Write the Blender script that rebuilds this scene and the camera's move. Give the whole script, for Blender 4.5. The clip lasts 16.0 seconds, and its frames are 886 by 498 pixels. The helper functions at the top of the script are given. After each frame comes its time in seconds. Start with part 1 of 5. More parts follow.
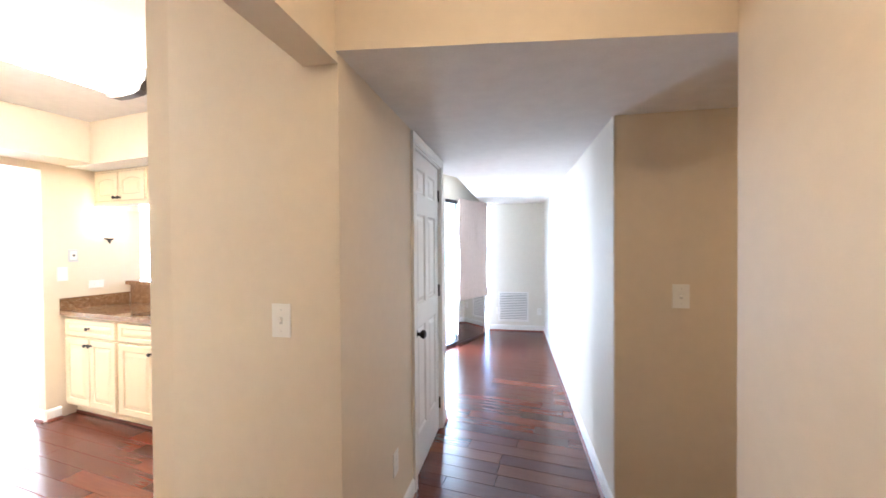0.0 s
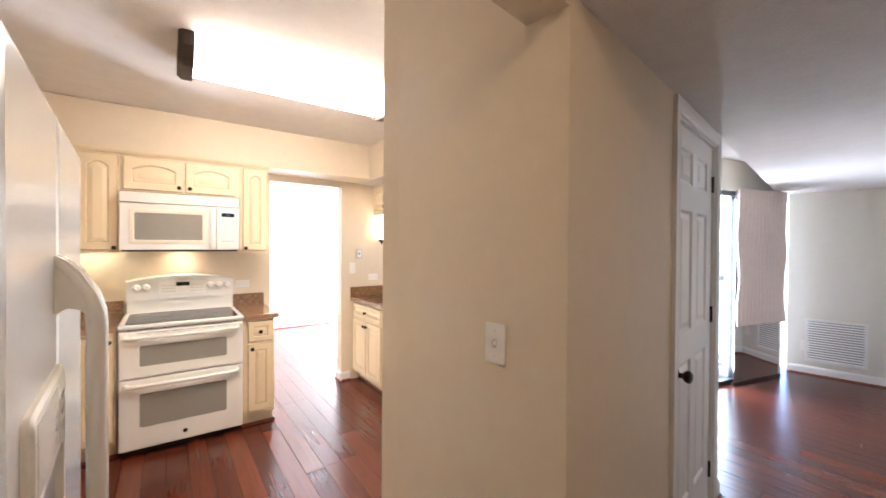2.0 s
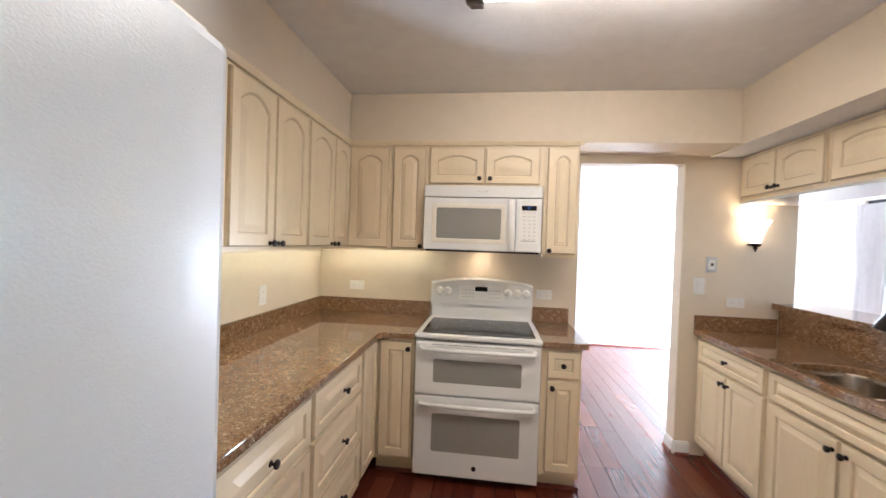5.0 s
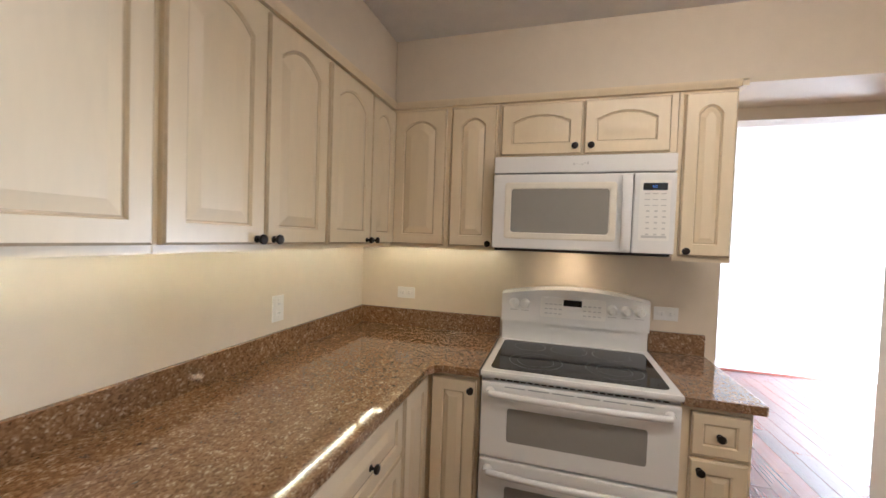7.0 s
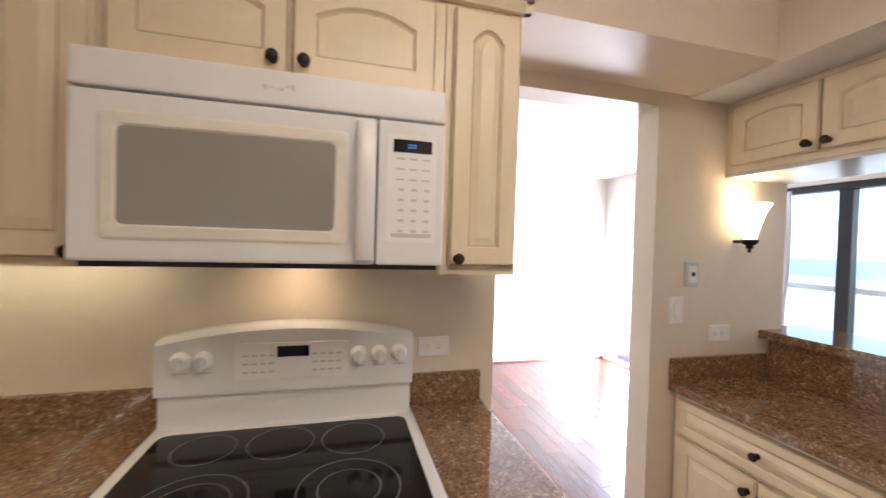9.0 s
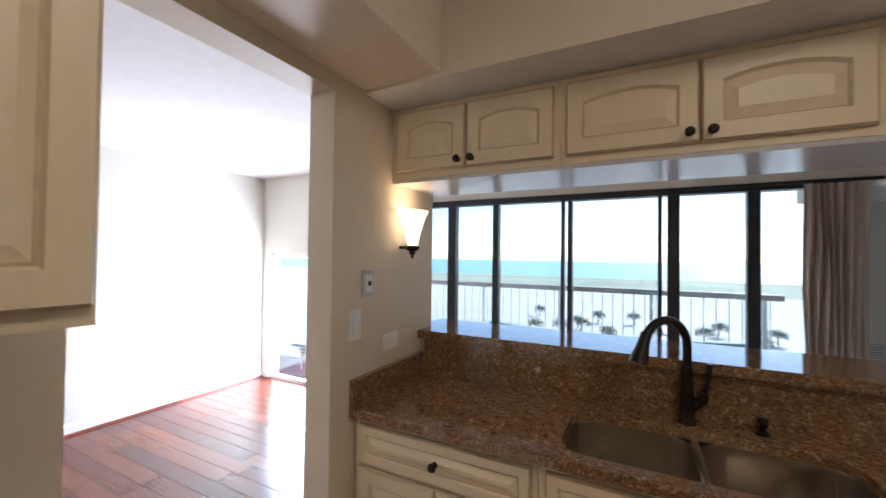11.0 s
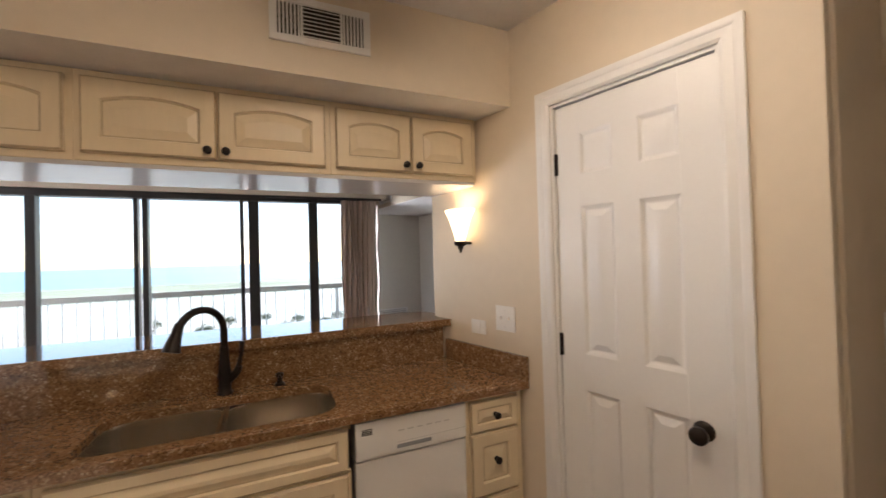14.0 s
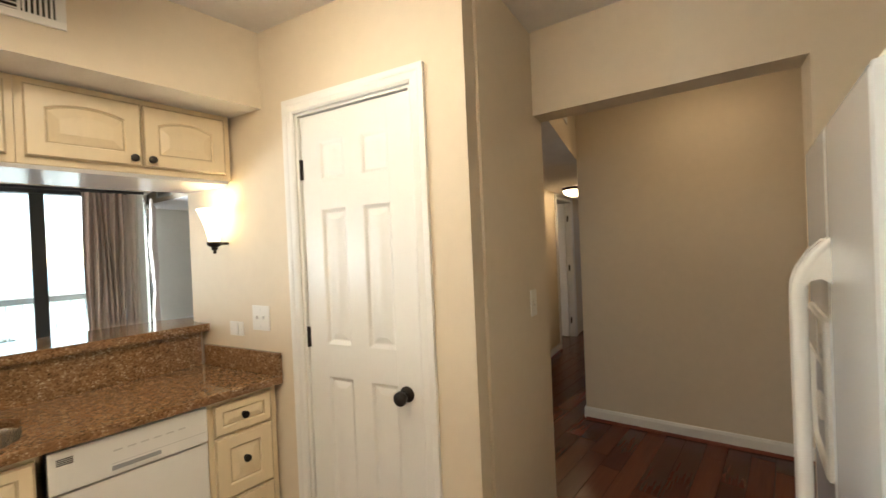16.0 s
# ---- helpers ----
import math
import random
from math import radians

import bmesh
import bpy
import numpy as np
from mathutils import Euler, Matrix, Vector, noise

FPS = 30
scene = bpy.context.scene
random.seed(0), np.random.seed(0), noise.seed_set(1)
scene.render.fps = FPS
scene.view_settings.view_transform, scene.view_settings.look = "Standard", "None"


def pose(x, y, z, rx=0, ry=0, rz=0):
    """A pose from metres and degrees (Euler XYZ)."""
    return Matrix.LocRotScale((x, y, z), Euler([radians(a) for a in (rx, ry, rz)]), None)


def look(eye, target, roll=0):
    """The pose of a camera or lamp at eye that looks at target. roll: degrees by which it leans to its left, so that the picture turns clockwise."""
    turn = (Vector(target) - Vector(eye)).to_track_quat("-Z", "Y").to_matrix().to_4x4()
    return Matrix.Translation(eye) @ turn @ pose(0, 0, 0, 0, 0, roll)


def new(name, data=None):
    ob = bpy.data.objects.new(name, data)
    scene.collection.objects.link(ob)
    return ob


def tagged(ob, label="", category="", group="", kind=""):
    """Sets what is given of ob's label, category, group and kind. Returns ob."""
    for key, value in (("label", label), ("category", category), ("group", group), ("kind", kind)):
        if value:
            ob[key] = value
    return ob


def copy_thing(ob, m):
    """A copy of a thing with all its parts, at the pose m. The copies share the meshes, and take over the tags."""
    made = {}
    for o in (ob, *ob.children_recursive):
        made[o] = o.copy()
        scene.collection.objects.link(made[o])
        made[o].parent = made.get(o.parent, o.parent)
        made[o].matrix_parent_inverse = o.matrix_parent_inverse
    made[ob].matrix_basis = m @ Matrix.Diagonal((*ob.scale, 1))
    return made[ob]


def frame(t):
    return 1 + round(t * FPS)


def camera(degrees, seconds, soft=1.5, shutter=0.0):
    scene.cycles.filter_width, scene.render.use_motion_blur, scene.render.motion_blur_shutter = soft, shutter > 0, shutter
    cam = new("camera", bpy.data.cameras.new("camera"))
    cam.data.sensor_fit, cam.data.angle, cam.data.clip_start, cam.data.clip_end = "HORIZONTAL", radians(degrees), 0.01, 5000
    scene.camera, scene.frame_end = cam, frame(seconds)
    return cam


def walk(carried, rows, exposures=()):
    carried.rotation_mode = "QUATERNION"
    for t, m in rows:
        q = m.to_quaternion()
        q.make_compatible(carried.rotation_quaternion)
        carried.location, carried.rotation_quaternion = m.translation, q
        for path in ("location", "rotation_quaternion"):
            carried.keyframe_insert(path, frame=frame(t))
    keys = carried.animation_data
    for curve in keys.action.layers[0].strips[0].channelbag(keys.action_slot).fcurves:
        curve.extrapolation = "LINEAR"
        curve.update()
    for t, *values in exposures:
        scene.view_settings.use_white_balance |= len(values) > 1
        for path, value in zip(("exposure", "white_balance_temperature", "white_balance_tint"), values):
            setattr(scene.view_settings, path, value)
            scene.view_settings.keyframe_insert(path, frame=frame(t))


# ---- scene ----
cam = camera(97.9, 16.0, shutter=0.3)
PATH = [
    (0, (4.211, 0.882, 1.455), (3.516, 2.757, 1.429), -0.4),
    (0.5, (4.147, 0.988, 1.465), (3.227, 2.764, 1.438), -0.4),
    (1, (4.088, 1.032, 1.474), (2.934, 2.665, 1.45), -0.3),
    (1.5, (4.036, 1.121, 1.465), (2.617, 2.531, 1.453), 0.2),
    (2, (4.02, 1.186, 1.473), (2.394, 2.351, 1.455), 0.4),
    (2.5, (3.963, 1.245, 1.453), (2.182, 2.155, 1.442), 0.8),
    (3, (3.779, 1.29, 1.445), (1.893, 1.957, 1.433), 1.1),
    (3.5, (3.549, 1.303, 1.449), (1.594, 1.725, 1.444), 1.1),
    (4, (3.347, 1.352, 1.441), (1.357, 1.556, 1.436), 1.3),
    (4.5, (3.156, 1.353, 1.449), (1.156, 1.36, 1.443), 1.6),
    (5, (2.965, 1.353, 1.466), (0.98, 1.11, 1.436), 1.9),
    (5.2, (2.905, 1.346, 1.457), (0.929, 1.037, 1.426), 2.1),
    (7.3, (2.105, 1.198, 1.466), (0.188, 0.63, 1.406), 1.9),
    (7.5, (1.996, 1.205, 1.476), (0.052, 0.74, 1.415), 1.9),
    (8, (1.758, 1.218, 1.491), (-0.235, 1.054, 1.44), 2.0),
    (8.5, (1.557, 1.289, 1.482), (-0.436, 1.458, 1.444), 2.0),
    (9, (1.363, 1.433, 1.481), (-0.571, 1.941, 1.45), 1.7),
    (9.5, (1.206, 1.576, 1.493), (-0.599, 2.435, 1.468), 2.2),
    (10, (1.112, 1.666, 1.5), (-0.461, 2.901, 1.507), 1.5),
    (12.3, (0.93, 1.634, 1.481), (0.914, 3.634, 1.512), -0.2),
    (12.5, (0.968, 1.619, 1.493), (1.065, 3.616, 1.518), -0.6),
    (13, (1.095, 1.569, 1.472), (1.43, 3.54, 1.514), -0.8),
    (13.5, (1.224, 1.502, 1.491), (1.797, 3.418, 1.511), -1.3),
    (14, (1.333, 1.411, 1.473), (2.145, 3.239, 1.501), -1.6),
    (14.5, (1.44, 1.289, 1.461), (2.439, 3.021, 1.494), -1.9),
    (15, (1.498, 1.199, 1.456), (2.68, 2.812, 1.481), -2.0),
    (15.5, (1.553, 1.119, 1.456), (2.886, 2.61, 1.466), -2.3),
    (16, (1.555, 1.077, 1.468), (3.04, 2.416, 1.452), -2.5),
]
walk(cam, [(t, look(eye, target, roll)) for t, eye, target, roll in PATH],
     exposures=[(0, 3.95, 5330, 15), (1.5, 3.25, 5700, 20), (3.5, 3.15, 5400, 16), (5, 2.42, 5250, 16), (8, 1.98, 5500, 18), (9, 1.98, 5600, 19), (10, 1.52, 5600, 17), (12.5, 0.9, 5650, 21), (13, 1.2, 5900, 22), (14, 1.5, 6350, 21), (15, 1.8, 6500, 15), (16, 2.3, 6250, 9)])

# ---- light ----
world = bpy.data.worlds.new("sky")
scene.world = world
world.use_nodes = True
wn = world.node_tree.nodes
sky = wn.new("ShaderNodeTexSky")
sky.sky_type, sky.sun_disc = "NISHITA", False
sky.dust_density, sky.ozone_density = 0.3, 2.0
sky.sun_elevation, sky.sun_rotation = radians(34), radians(19)
world.node_tree.links.new(sky.outputs[0], wn["Background"].inputs[0])
wn["Background"].inputs[1].default_value = 0.125

sun = new("sun", bpy.data.lights.new("sun", "SUN"))
sun.data.energy, sun.data.angle, sun.data.color = 4.2, radians(0.5), (1, 0.95, 0.88)
sun.matrix_world = look((3.2, 14.5, 6.75), (0, 5, 0))


def sky_lamp(m, w, h, power):
    """Area lamp added for daylight in a window's opening, shining along local -z."""
    lamp = new("added_daylight_lamp", bpy.data.lights.new("added_daylight_lamp", "AREA"))
    lamp.data.shape, lamp.data.size, lamp.data.size_y = "RECTANGLE", w, h
    lamp.data.energy, lamp.data.color = power, (0.92, 0.97, 1.0)
    lamp.matrix_world = m


# Added lamp brightening the dining room, set in an added window.
sky_lamp(look((-2.47, 4.96, 0.78), (-2.47, 0, 0.7)), 1.0, 1.4, 74)
# Added lamp outside the narrow glass door, brightening the long wall.
sky_lamp(look((2.337, 6.052, 1.05), (4.287, 5.607, 1.05)), 0.36, 1.9, 6.0)


# ---- materials ----
def mat(name, color, rough=0.5, metal=0.0, bump=0.0, scale=40.0, vary=0.06, emit=None, strength=0.0, coat=0.0, stretch=(1, 1, 1)):
    """Paint-like material: colour varied at two scales and a fine relief."""
    m = bpy.data.materials.new(name)
    m.use_nodes = True
    nt = m.node_tree
    b = nt.nodes["Principled BSDF"]
    b.inputs["Roughness"].default_value, b.inputs["Metallic"].default_value = rough, metal
    b.inputs["Coat Weight"].default_value = coat
    co = nt.nodes.new("ShaderNodeTexCoord")
    mp = nt.nodes.new("ShaderNodeMapping")
    mp.inputs["Scale"].default_value = stretch
    nt.links.new(co.outputs["Object"], mp.inputs[0])
    n1, n2 = nt.nodes.new("ShaderNodeTexNoise"), nt.nodes.new("ShaderNodeTexNoise")
    n1.inputs["Scale"].default_value, n2.inputs["Scale"].default_value = scale / 12, scale
    n1.inputs["Detail"].default_value, n2.inputs["Detail"].default_value = 3, 4
    for n in (n1, n2):
        nt.links.new(mp.outputs[0], n.inputs["Vector"])
    mix = nt.nodes.new("ShaderNodeMix")
    mix.data_type = "FLOAT"
    mix.inputs[0].default_value = 0.4
    nt.links.new(n1.outputs[0], mix.inputs[2])
    nt.links.new(n2.outputs[0], mix.inputs[3])
    ramp = nt.nodes.new("ShaderNodeValToRGB")
    ramp.color_ramp.elements[0].position, ramp.color_ramp.elements[1].position = 0.3, 0.7
    ramp.color_ramp.elements[0].color = (*[c * (1 - vary) for c in color], 1)
    ramp.color_ramp.elements[1].color = (*[min(1, c * (1 + vary)) for c in color], 1)
    nt.links.new(mix.outputs[0], ramp.inputs[0])
    nt.links.new(ramp.outputs[0], b.inputs["Base Color"])
    if bump:
        bp = nt.nodes.new("ShaderNodeBump")
        bp.inputs["Strength"].default_value, bp.inputs["Distance"].default_value = bump, 0.004
        nt.links.new(n2.outputs[0], bp.inputs["Height"])
        nt.links.new(bp.outputs[0], b.inputs["Normal"])
    if emit:
        b.inputs["Emission Color"].default_value, b.inputs["Emission Strength"].default_value = (*emit, 1), strength
    return m


def granite():
    m = mat("granite", (0.2, 0.12, 0.07), 0.07, coat=0.3)
    nt = m.node_tree
    b = nt.nodes["Principled BSDF"]
    co = nt.nodes["Texture Coordinate"]
    v = nt.nodes.new("ShaderNodeTexVoronoi")
    v.inputs["Scale"].default_value = 165
    n = nt.nodes.new("ShaderNodeTexNoise")
    n.inputs["Scale"].default_value, n.inputs["Detail"].default_value = 38, 7
    nt.links.new(co.outputs["Object"], v.inputs["Vector"])
    nt.links.new(co.outputs["Object"], n.inputs["Vector"])
    sep = nt.nodes.new("ShaderNodeSeparateColor")
    nt.links.new(v.outputs["Color"], sep.inputs[0])
    add = nt.nodes.new("ShaderNodeMath")
    add.operation = "MULTIPLY_ADD"
    add.inputs[1].default_value = 0.55
    nt.links.new(sep.outputs[0], add.inputs[0])
    sc = nt.nodes.new("ShaderNodeMath")
    sc.operation = "MULTIPLY"
    sc.inputs[1].default_value = 0.5
    nt.links.new(n.outputs[0], sc.inputs[0])
    nt.links.new(sc.outputs[0], add.inputs[2])
    r = nt.nodes.new("ShaderNodeValToRGB")
    e = r.color_ramp.elements
    e[0].position, e[0].color = 0.12, (0.035, 0.018, 0.010, 1)
    e[1].position, e[1].color = 0.92, (0.54, 0.43, 0.29, 1)
    for p, c in ((0.3, (0.155, 0.079, 0.036, 1)), (0.52, (0.222, 0.12, 0.056, 1)), (0.72, (0.28, 0.166, 0.083, 1))):
        k = e.new(p)
        k.color = c
    nt.links.new(add.outputs[0], r.inputs[0])
    nt.links.new(r.outputs[0], b.inputs["Base Color"])
    return m


def plank_wood():
    """Red hardwood: every plank its own tone, grain along the plank."""
    m = mat("red_hardwood", (0.2, 0.05, 0.025), 0.2)
    nt = m.node_tree
    b = nt.nodes["Principled BSDF"]
    co = nt.nodes["Texture Coordinate"]
    mp = nt.nodes["Mapping"]
    mp.inputs["Scale"].default_value = (3, 60, 20)
    n = nt.nodes.new("ShaderNodeTexNoise")
    n.inputs["Scale"].default_value, n.inputs["Detail"].default_value = 1.0, 6
    nt.links.new(mp.outputs[0], n.inputs["Vector"])
    info, geo = nt.nodes.new("ShaderNodeObjectInfo"), nt.nodes.new("ShaderNodeNewGeometry")
    add = nt.nodes.new("ShaderNodeMath")
    nt.links.new(info.outputs["Random"], add.inputs[0])
    nt.links.new(geo.outputs["Random Per Island"], add.inputs[1])
    fr = nt.nodes.new("ShaderNodeMath")
    fr.operation = "FRACT"
    nt.links.new(add.outputs[0], fr.inputs[0])
    mixf = nt.nodes.new("ShaderNodeMath")
    mixf.operation = "MULTIPLY_ADD"
    mixf.inputs[1].default_value = 0.55
    nt.links.new(fr.outputs[0], mixf.inputs[0])
    half = nt.nodes.new("ShaderNodeMath")
    half.operation = "MULTIPLY"
    half.inputs[1].default_value = 0.45
    nt.links.new(n.outputs[0], half.inputs[0])
    nt.links.new(half.outputs[0], mixf.inputs[2])
    r = nt.nodes.new("ShaderNodeValToRGB")
    e = r.color_ramp.elements
    e[0].position, e[0].color = 0.1, (0.05, 0.010, 0.006, 1)
    e[1].position, e[1].color = 0.9, (0.17, 0.047, 0.02, 1)
    k = e.new(0.5)
    k.color = (0.10, 0.022, 0.011, 1)
    nt.links.new(mixf.outputs[0], r.inputs[0])
    nt.links.new(r.outputs[0], b.inputs["Base Color"])
    b.inputs["Roughness"].default_value = 0.24
    return m


def glass_mat(name, tint=(0.9, 0.95, 0.95), clear=0.92):
    m = bpy.data.materials.new(name)
    m.use_nodes = True
    nt = m.node_tree
    nt.nodes.remove(nt.nodes["Principled BSDF"])
    t, g, mx = nt.nodes.new("ShaderNodeBsdfTransparent"), nt.nodes.new("ShaderNodeBsdfGlossy"), nt.nodes.new("ShaderNodeMixShader")
    t.inputs[0].default_value = (*tint, 1)
    g.inputs["Roughness"].default_value = 0.02
    mx.inputs[0].default_value = 1 - clear
    nt.links.new(t.outputs[0], mx.inputs[1])
    nt.links.new(g.outputs[0], mx.inputs[2])
    nt.links.new(mx.outputs[0], nt.nodes["Material Output"].inputs[0])
    return m


WALL = mat("beige_wall_paint", (0.705, 0.61, 0.473), 0.6, bump=0.12, scale=220, vary=0.025)
LIVWALL = mat("greige_wall_paint", (0.73, 0.70, 0.62), 0.6, bump=0.12, scale=220, vary=0.025)
CEIL = mat("textured_white_ceiling", (0.78, 0.76, 0.73), 0.85, bump=0.6, scale=130, vary=0.05)
TRIM = mat("white_trim_paint", (0.80, 0.79, 0.76), 0.3, bump=0.04, scale=90, vary=0.02)
CREAM = mat("cream_cabinet_paint", (0.77, 0.645, 0.44), 0.36, bump=0.05, scale=70, vary=0.04, stretch=(1, 1, 0.15))
GLAZE = mat("brown_glaze_line", (0.58, 0.46, 0.29), 0.5, scale=50, vary=0.25)
ENAMEL = mat("white_enamel", (0.80, 0.79, 0.76), 0.22, scale=40, vary=0.015, coat=0.3)
PEBBLE = mat("pebbled_white_steel", (0.75, 0.795, 0.85), 0.16, bump=0.15, scale=330, vary=0.015, coat=0.4)
PLASTIC = mat("white_plastic", (0.82, 0.80, 0.75), 0.35, scale=60, vary=0.02)
GREYPL = mat("grey_plastic", (0.30, 0.31, 0.32), 0.4, scale=60)
BRONZE = mat("oil_rubbed_bronze", (0.022, 0.017, 0.014), 0.34, metal=0.6, bump=0.08, scale=90, vary=0.25)
BLACK = mat("black_plastic", (0.012, 0.012, 0.013), 0.4)
BLKGLASS = mat("black_ceramic_glass", (0.008, 0.008, 0.009), 0.06, vary=0.1)
RING = mat("grey_burner_print", (0.16, 0.16, 0.16), 0.3)
OVENGLASS = mat("grey_oven_window", (0.30, 0.285, 0.255), 0.12, scale=30, vary=0.03)
STEEL = mat("brushed_steel", (0.64, 0.585, 0.51), 0.22, metal=1.0, scale=90, vary=0.06, stretch=(8, 8, 0.6))
BLKGLASS.node_tree.nodes["Principled BSDF"].inputs["Specular IOR Level"].default_value = 0.3
GRANITE = granite()
WOOD = plank_wood()
SHOE = mat("red_wood_moulding", (0.16, 0.04, 0.02), 0.35, scale=60, vary=0.2)
DARKWOOD = mat("weathered_dark_wood", (0.06, 0.042, 0.03), 0.5, bump=0.3, scale=60, vary=0.45, stretch=(1, 6, 1))
DIFFUSER = mat("lit_acrylic_diffuser", (0.9, 0.88, 0.84), 0.4, emit=(1.0, 0.835, 0.60), strength=3.2)
SCONCEGLASS = mat("lit_frosted_glass", (0.9, 0.85, 0.75), 0.4, emit=(1.0, 0.76, 0.45), strength=1.15)
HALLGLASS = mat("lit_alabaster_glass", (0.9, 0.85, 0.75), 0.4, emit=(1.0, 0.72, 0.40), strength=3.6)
LCD = mat("dark_display", (0.006, 0.007, 0.009), 0.12)
LCDBLUE = mat("blue_digits", (0.05, 0.2, 0.6), 0.4, emit=(0.1, 0.35, 1.0), strength=0.3)
PRINT = mat("grey_print", (0.56, 0.55, 0.53), 0.5)
FRAMEBLK = mat("dark_bronze_aluminium", (0.03, 0.032, 0.034), 0.4, metal=0.4)
GLASS = glass_mat("window_glass")
CURTAIN = mat("taupe_drape_cloth", (0.46, 0.385, 0.335), 0.9, bump=0.2, scale=300, vary=0.08)
SHEER = mat("pale_sheer_cloth", (0.62, 0.55, 0.50), 0.9, scale=200)
CONCRETE = mat("pale_concrete", (0.5, 0.48, 0.45), 0.8, bump=0.3, scale=60, vary=0.1)
PINKDRAPE = mat("pale_pinkish_drape_cloth", (0.66, 0.56, 0.51), 0.9, bump=0.2, scale=300, vary=0.06)
WHITESHEER = mat("white_sheer_cloth", (0.82, 0.82, 0.83), 0.9, scale=200)
MIRROR = mat("mirror_glass", (0.75, 0.72, 0.7), 0.03, metal=1.0, vary=0.01)
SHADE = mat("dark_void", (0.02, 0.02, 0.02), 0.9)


# ---- mesh helpers ----
def box(bm, x0, y0, z0, x1, y1, z1, bevel=0.0, mi=0):
    vs = [bm.verts.new((x, y, z)) for x in (x0, x1) for y in (y0, y1) for z in (z0, z1)]
    fs = [bm.faces.new([vs[i] for i in q]) for q in ((0, 1, 3, 2), (4, 6, 7, 5), (0, 4, 5, 1), (2, 3, 7, 6), (0, 2, 6, 4), (1, 5, 7, 3))]
    for f in fs:
        f.material_index = mi
    if bevel:
        es = {e for f in fs for e in f.edges}
        bmesh.ops.bevel(bm, geom=list(es), offset=bevel, segments=2, profile=0.6, affect="EDGES")
    return bm


def bx(*a, **k):
    return box(bmesh.new(), *a, **k)


def loops(bm, rings, cap0=True, cap1=True, mi=None, closed=True):
    """Skin between rings of points; mi gives a material index per band."""
    vr = [[bm.verts.new(p) for p in r] for r in rings]
    for k in range(len(vr) - 1):
        a, b = vr[k], vr[k + 1]
        n = len(a)
        for i in range(n if closed else n - 1):
            f = bm.faces.new((a[i], a[(i + 1) % n], b[(i + 1) % n], b[i]))
            if mi:
                f.material_index = mi[k]
    if cap0:
        bm.faces.new(vr[0][::-1])
    if cap1:
        bm.faces.new(vr[-1])
    return bm


def lathe(bm, profile, at=(0, 0, 0), axis="z", n=20, cap=True):
    rings = []
    for r, h in profile:
        ring = []
        for i in range(n):
            a = 2 * math.pi * i / n
            c, s = r * math.cos(a), r * math.sin(a)
            p = (c, s, h) if axis == "z" else (c, h, s) if axis == "y" else (h, c, s)
            ring.append((p[0] + at[0], p[1] + at[1], p[2] + at[2]))
        rings.append(ring)
    return loops(bm, rings, cap, cap)


def tube(bm, pts, radii, n=12):
    """A round bar swept along points."""
    pts = [Vector(p) for p in pts]
    if not isinstance(radii, (list, tuple)):
        radii = [radii] * len(pts)
    up, rings = None, []
    for i, p in enumerate(pts):
        d = (pts[min(i + 1, len(pts) - 1)] - pts[max(i - 1, 0)]).normalized()
        if up is None:
            up = Vector((0, 0, 1)) if abs(d.z) < 0.9 else Vector((0, 1, 0))
        side = d.cross(up).normalized()
        up = side.cross(d).normalized()
        rings.append([p + radii[i] * (math.cos(a) * side + math.sin(a) * up) for a in [2 * math.pi * k / n for k in range(n)]])
    return loops(bm, rings)


def is_panel(f):
    """A broad flat face between narrow bevels: it keeps one normal."""
    area = f.calc_area()
    if area < 0.0015:
        return False
    longest = max(e.calc_length() for e in f.edges)
    for e in f.edges:
        for g in e.link_faces:
            if g is not f and e.calc_length() > 0.3 * longest and 0.02 < f.normal.angle(g.normal, 0.0) < 0.7 and 0.6 < g.calc_area() / area < 1.6:
                return False
    return True


def finish(bm, name, materials, smooth=40):
    bmesh.ops.recalc_face_normals(bm, faces=bm.faces)
    bm.normal_update()
    bm.faces.index_update()
    flat = [f.index for f in bm.faces if not smooth or is_panel(f)]
    me = bpy.data.meshes.new(name)
    bm.to_mesh(me)
    bm.free()
    for m in materials if isinstance(materials, (list, tuple)) else [materials]:
        me.materials.append(m)
    if smooth:
        me.shade_smooth()
        me.set_sharp_from_angle(angle=radians(smooth))
        for k in flat:
            me.polygons[k].use_smooth = False
    return me


def part(name, bm, material, parent, label="", m=None):
    ob = new(name, finish(bm, name, material))
    ob.parent = parent
    if m is not None:
        ob.matrix_basis = m
    if label:
        ob["label"] = label
    return ob


def thing(name, label, category, m=None, group="", kind=""):
    ob = new(name)
    ob.empty_display_size = 0.1
    if m is not None:
        ob.matrix_basis = m
    return tagged(ob, label, category, group, kind)


def single(name, bm, material, label, category="", m=None, group="", kind=""):
    ob = new(name, finish(bm, name, material))
    if m is not None:
        ob.matrix_basis = m
    return tagged(ob, label, category, group, kind)


def setting(name, bm, material, label, m=None):
    return single(name, bm, material, label, name.split("_")[0], m, "", "structure")


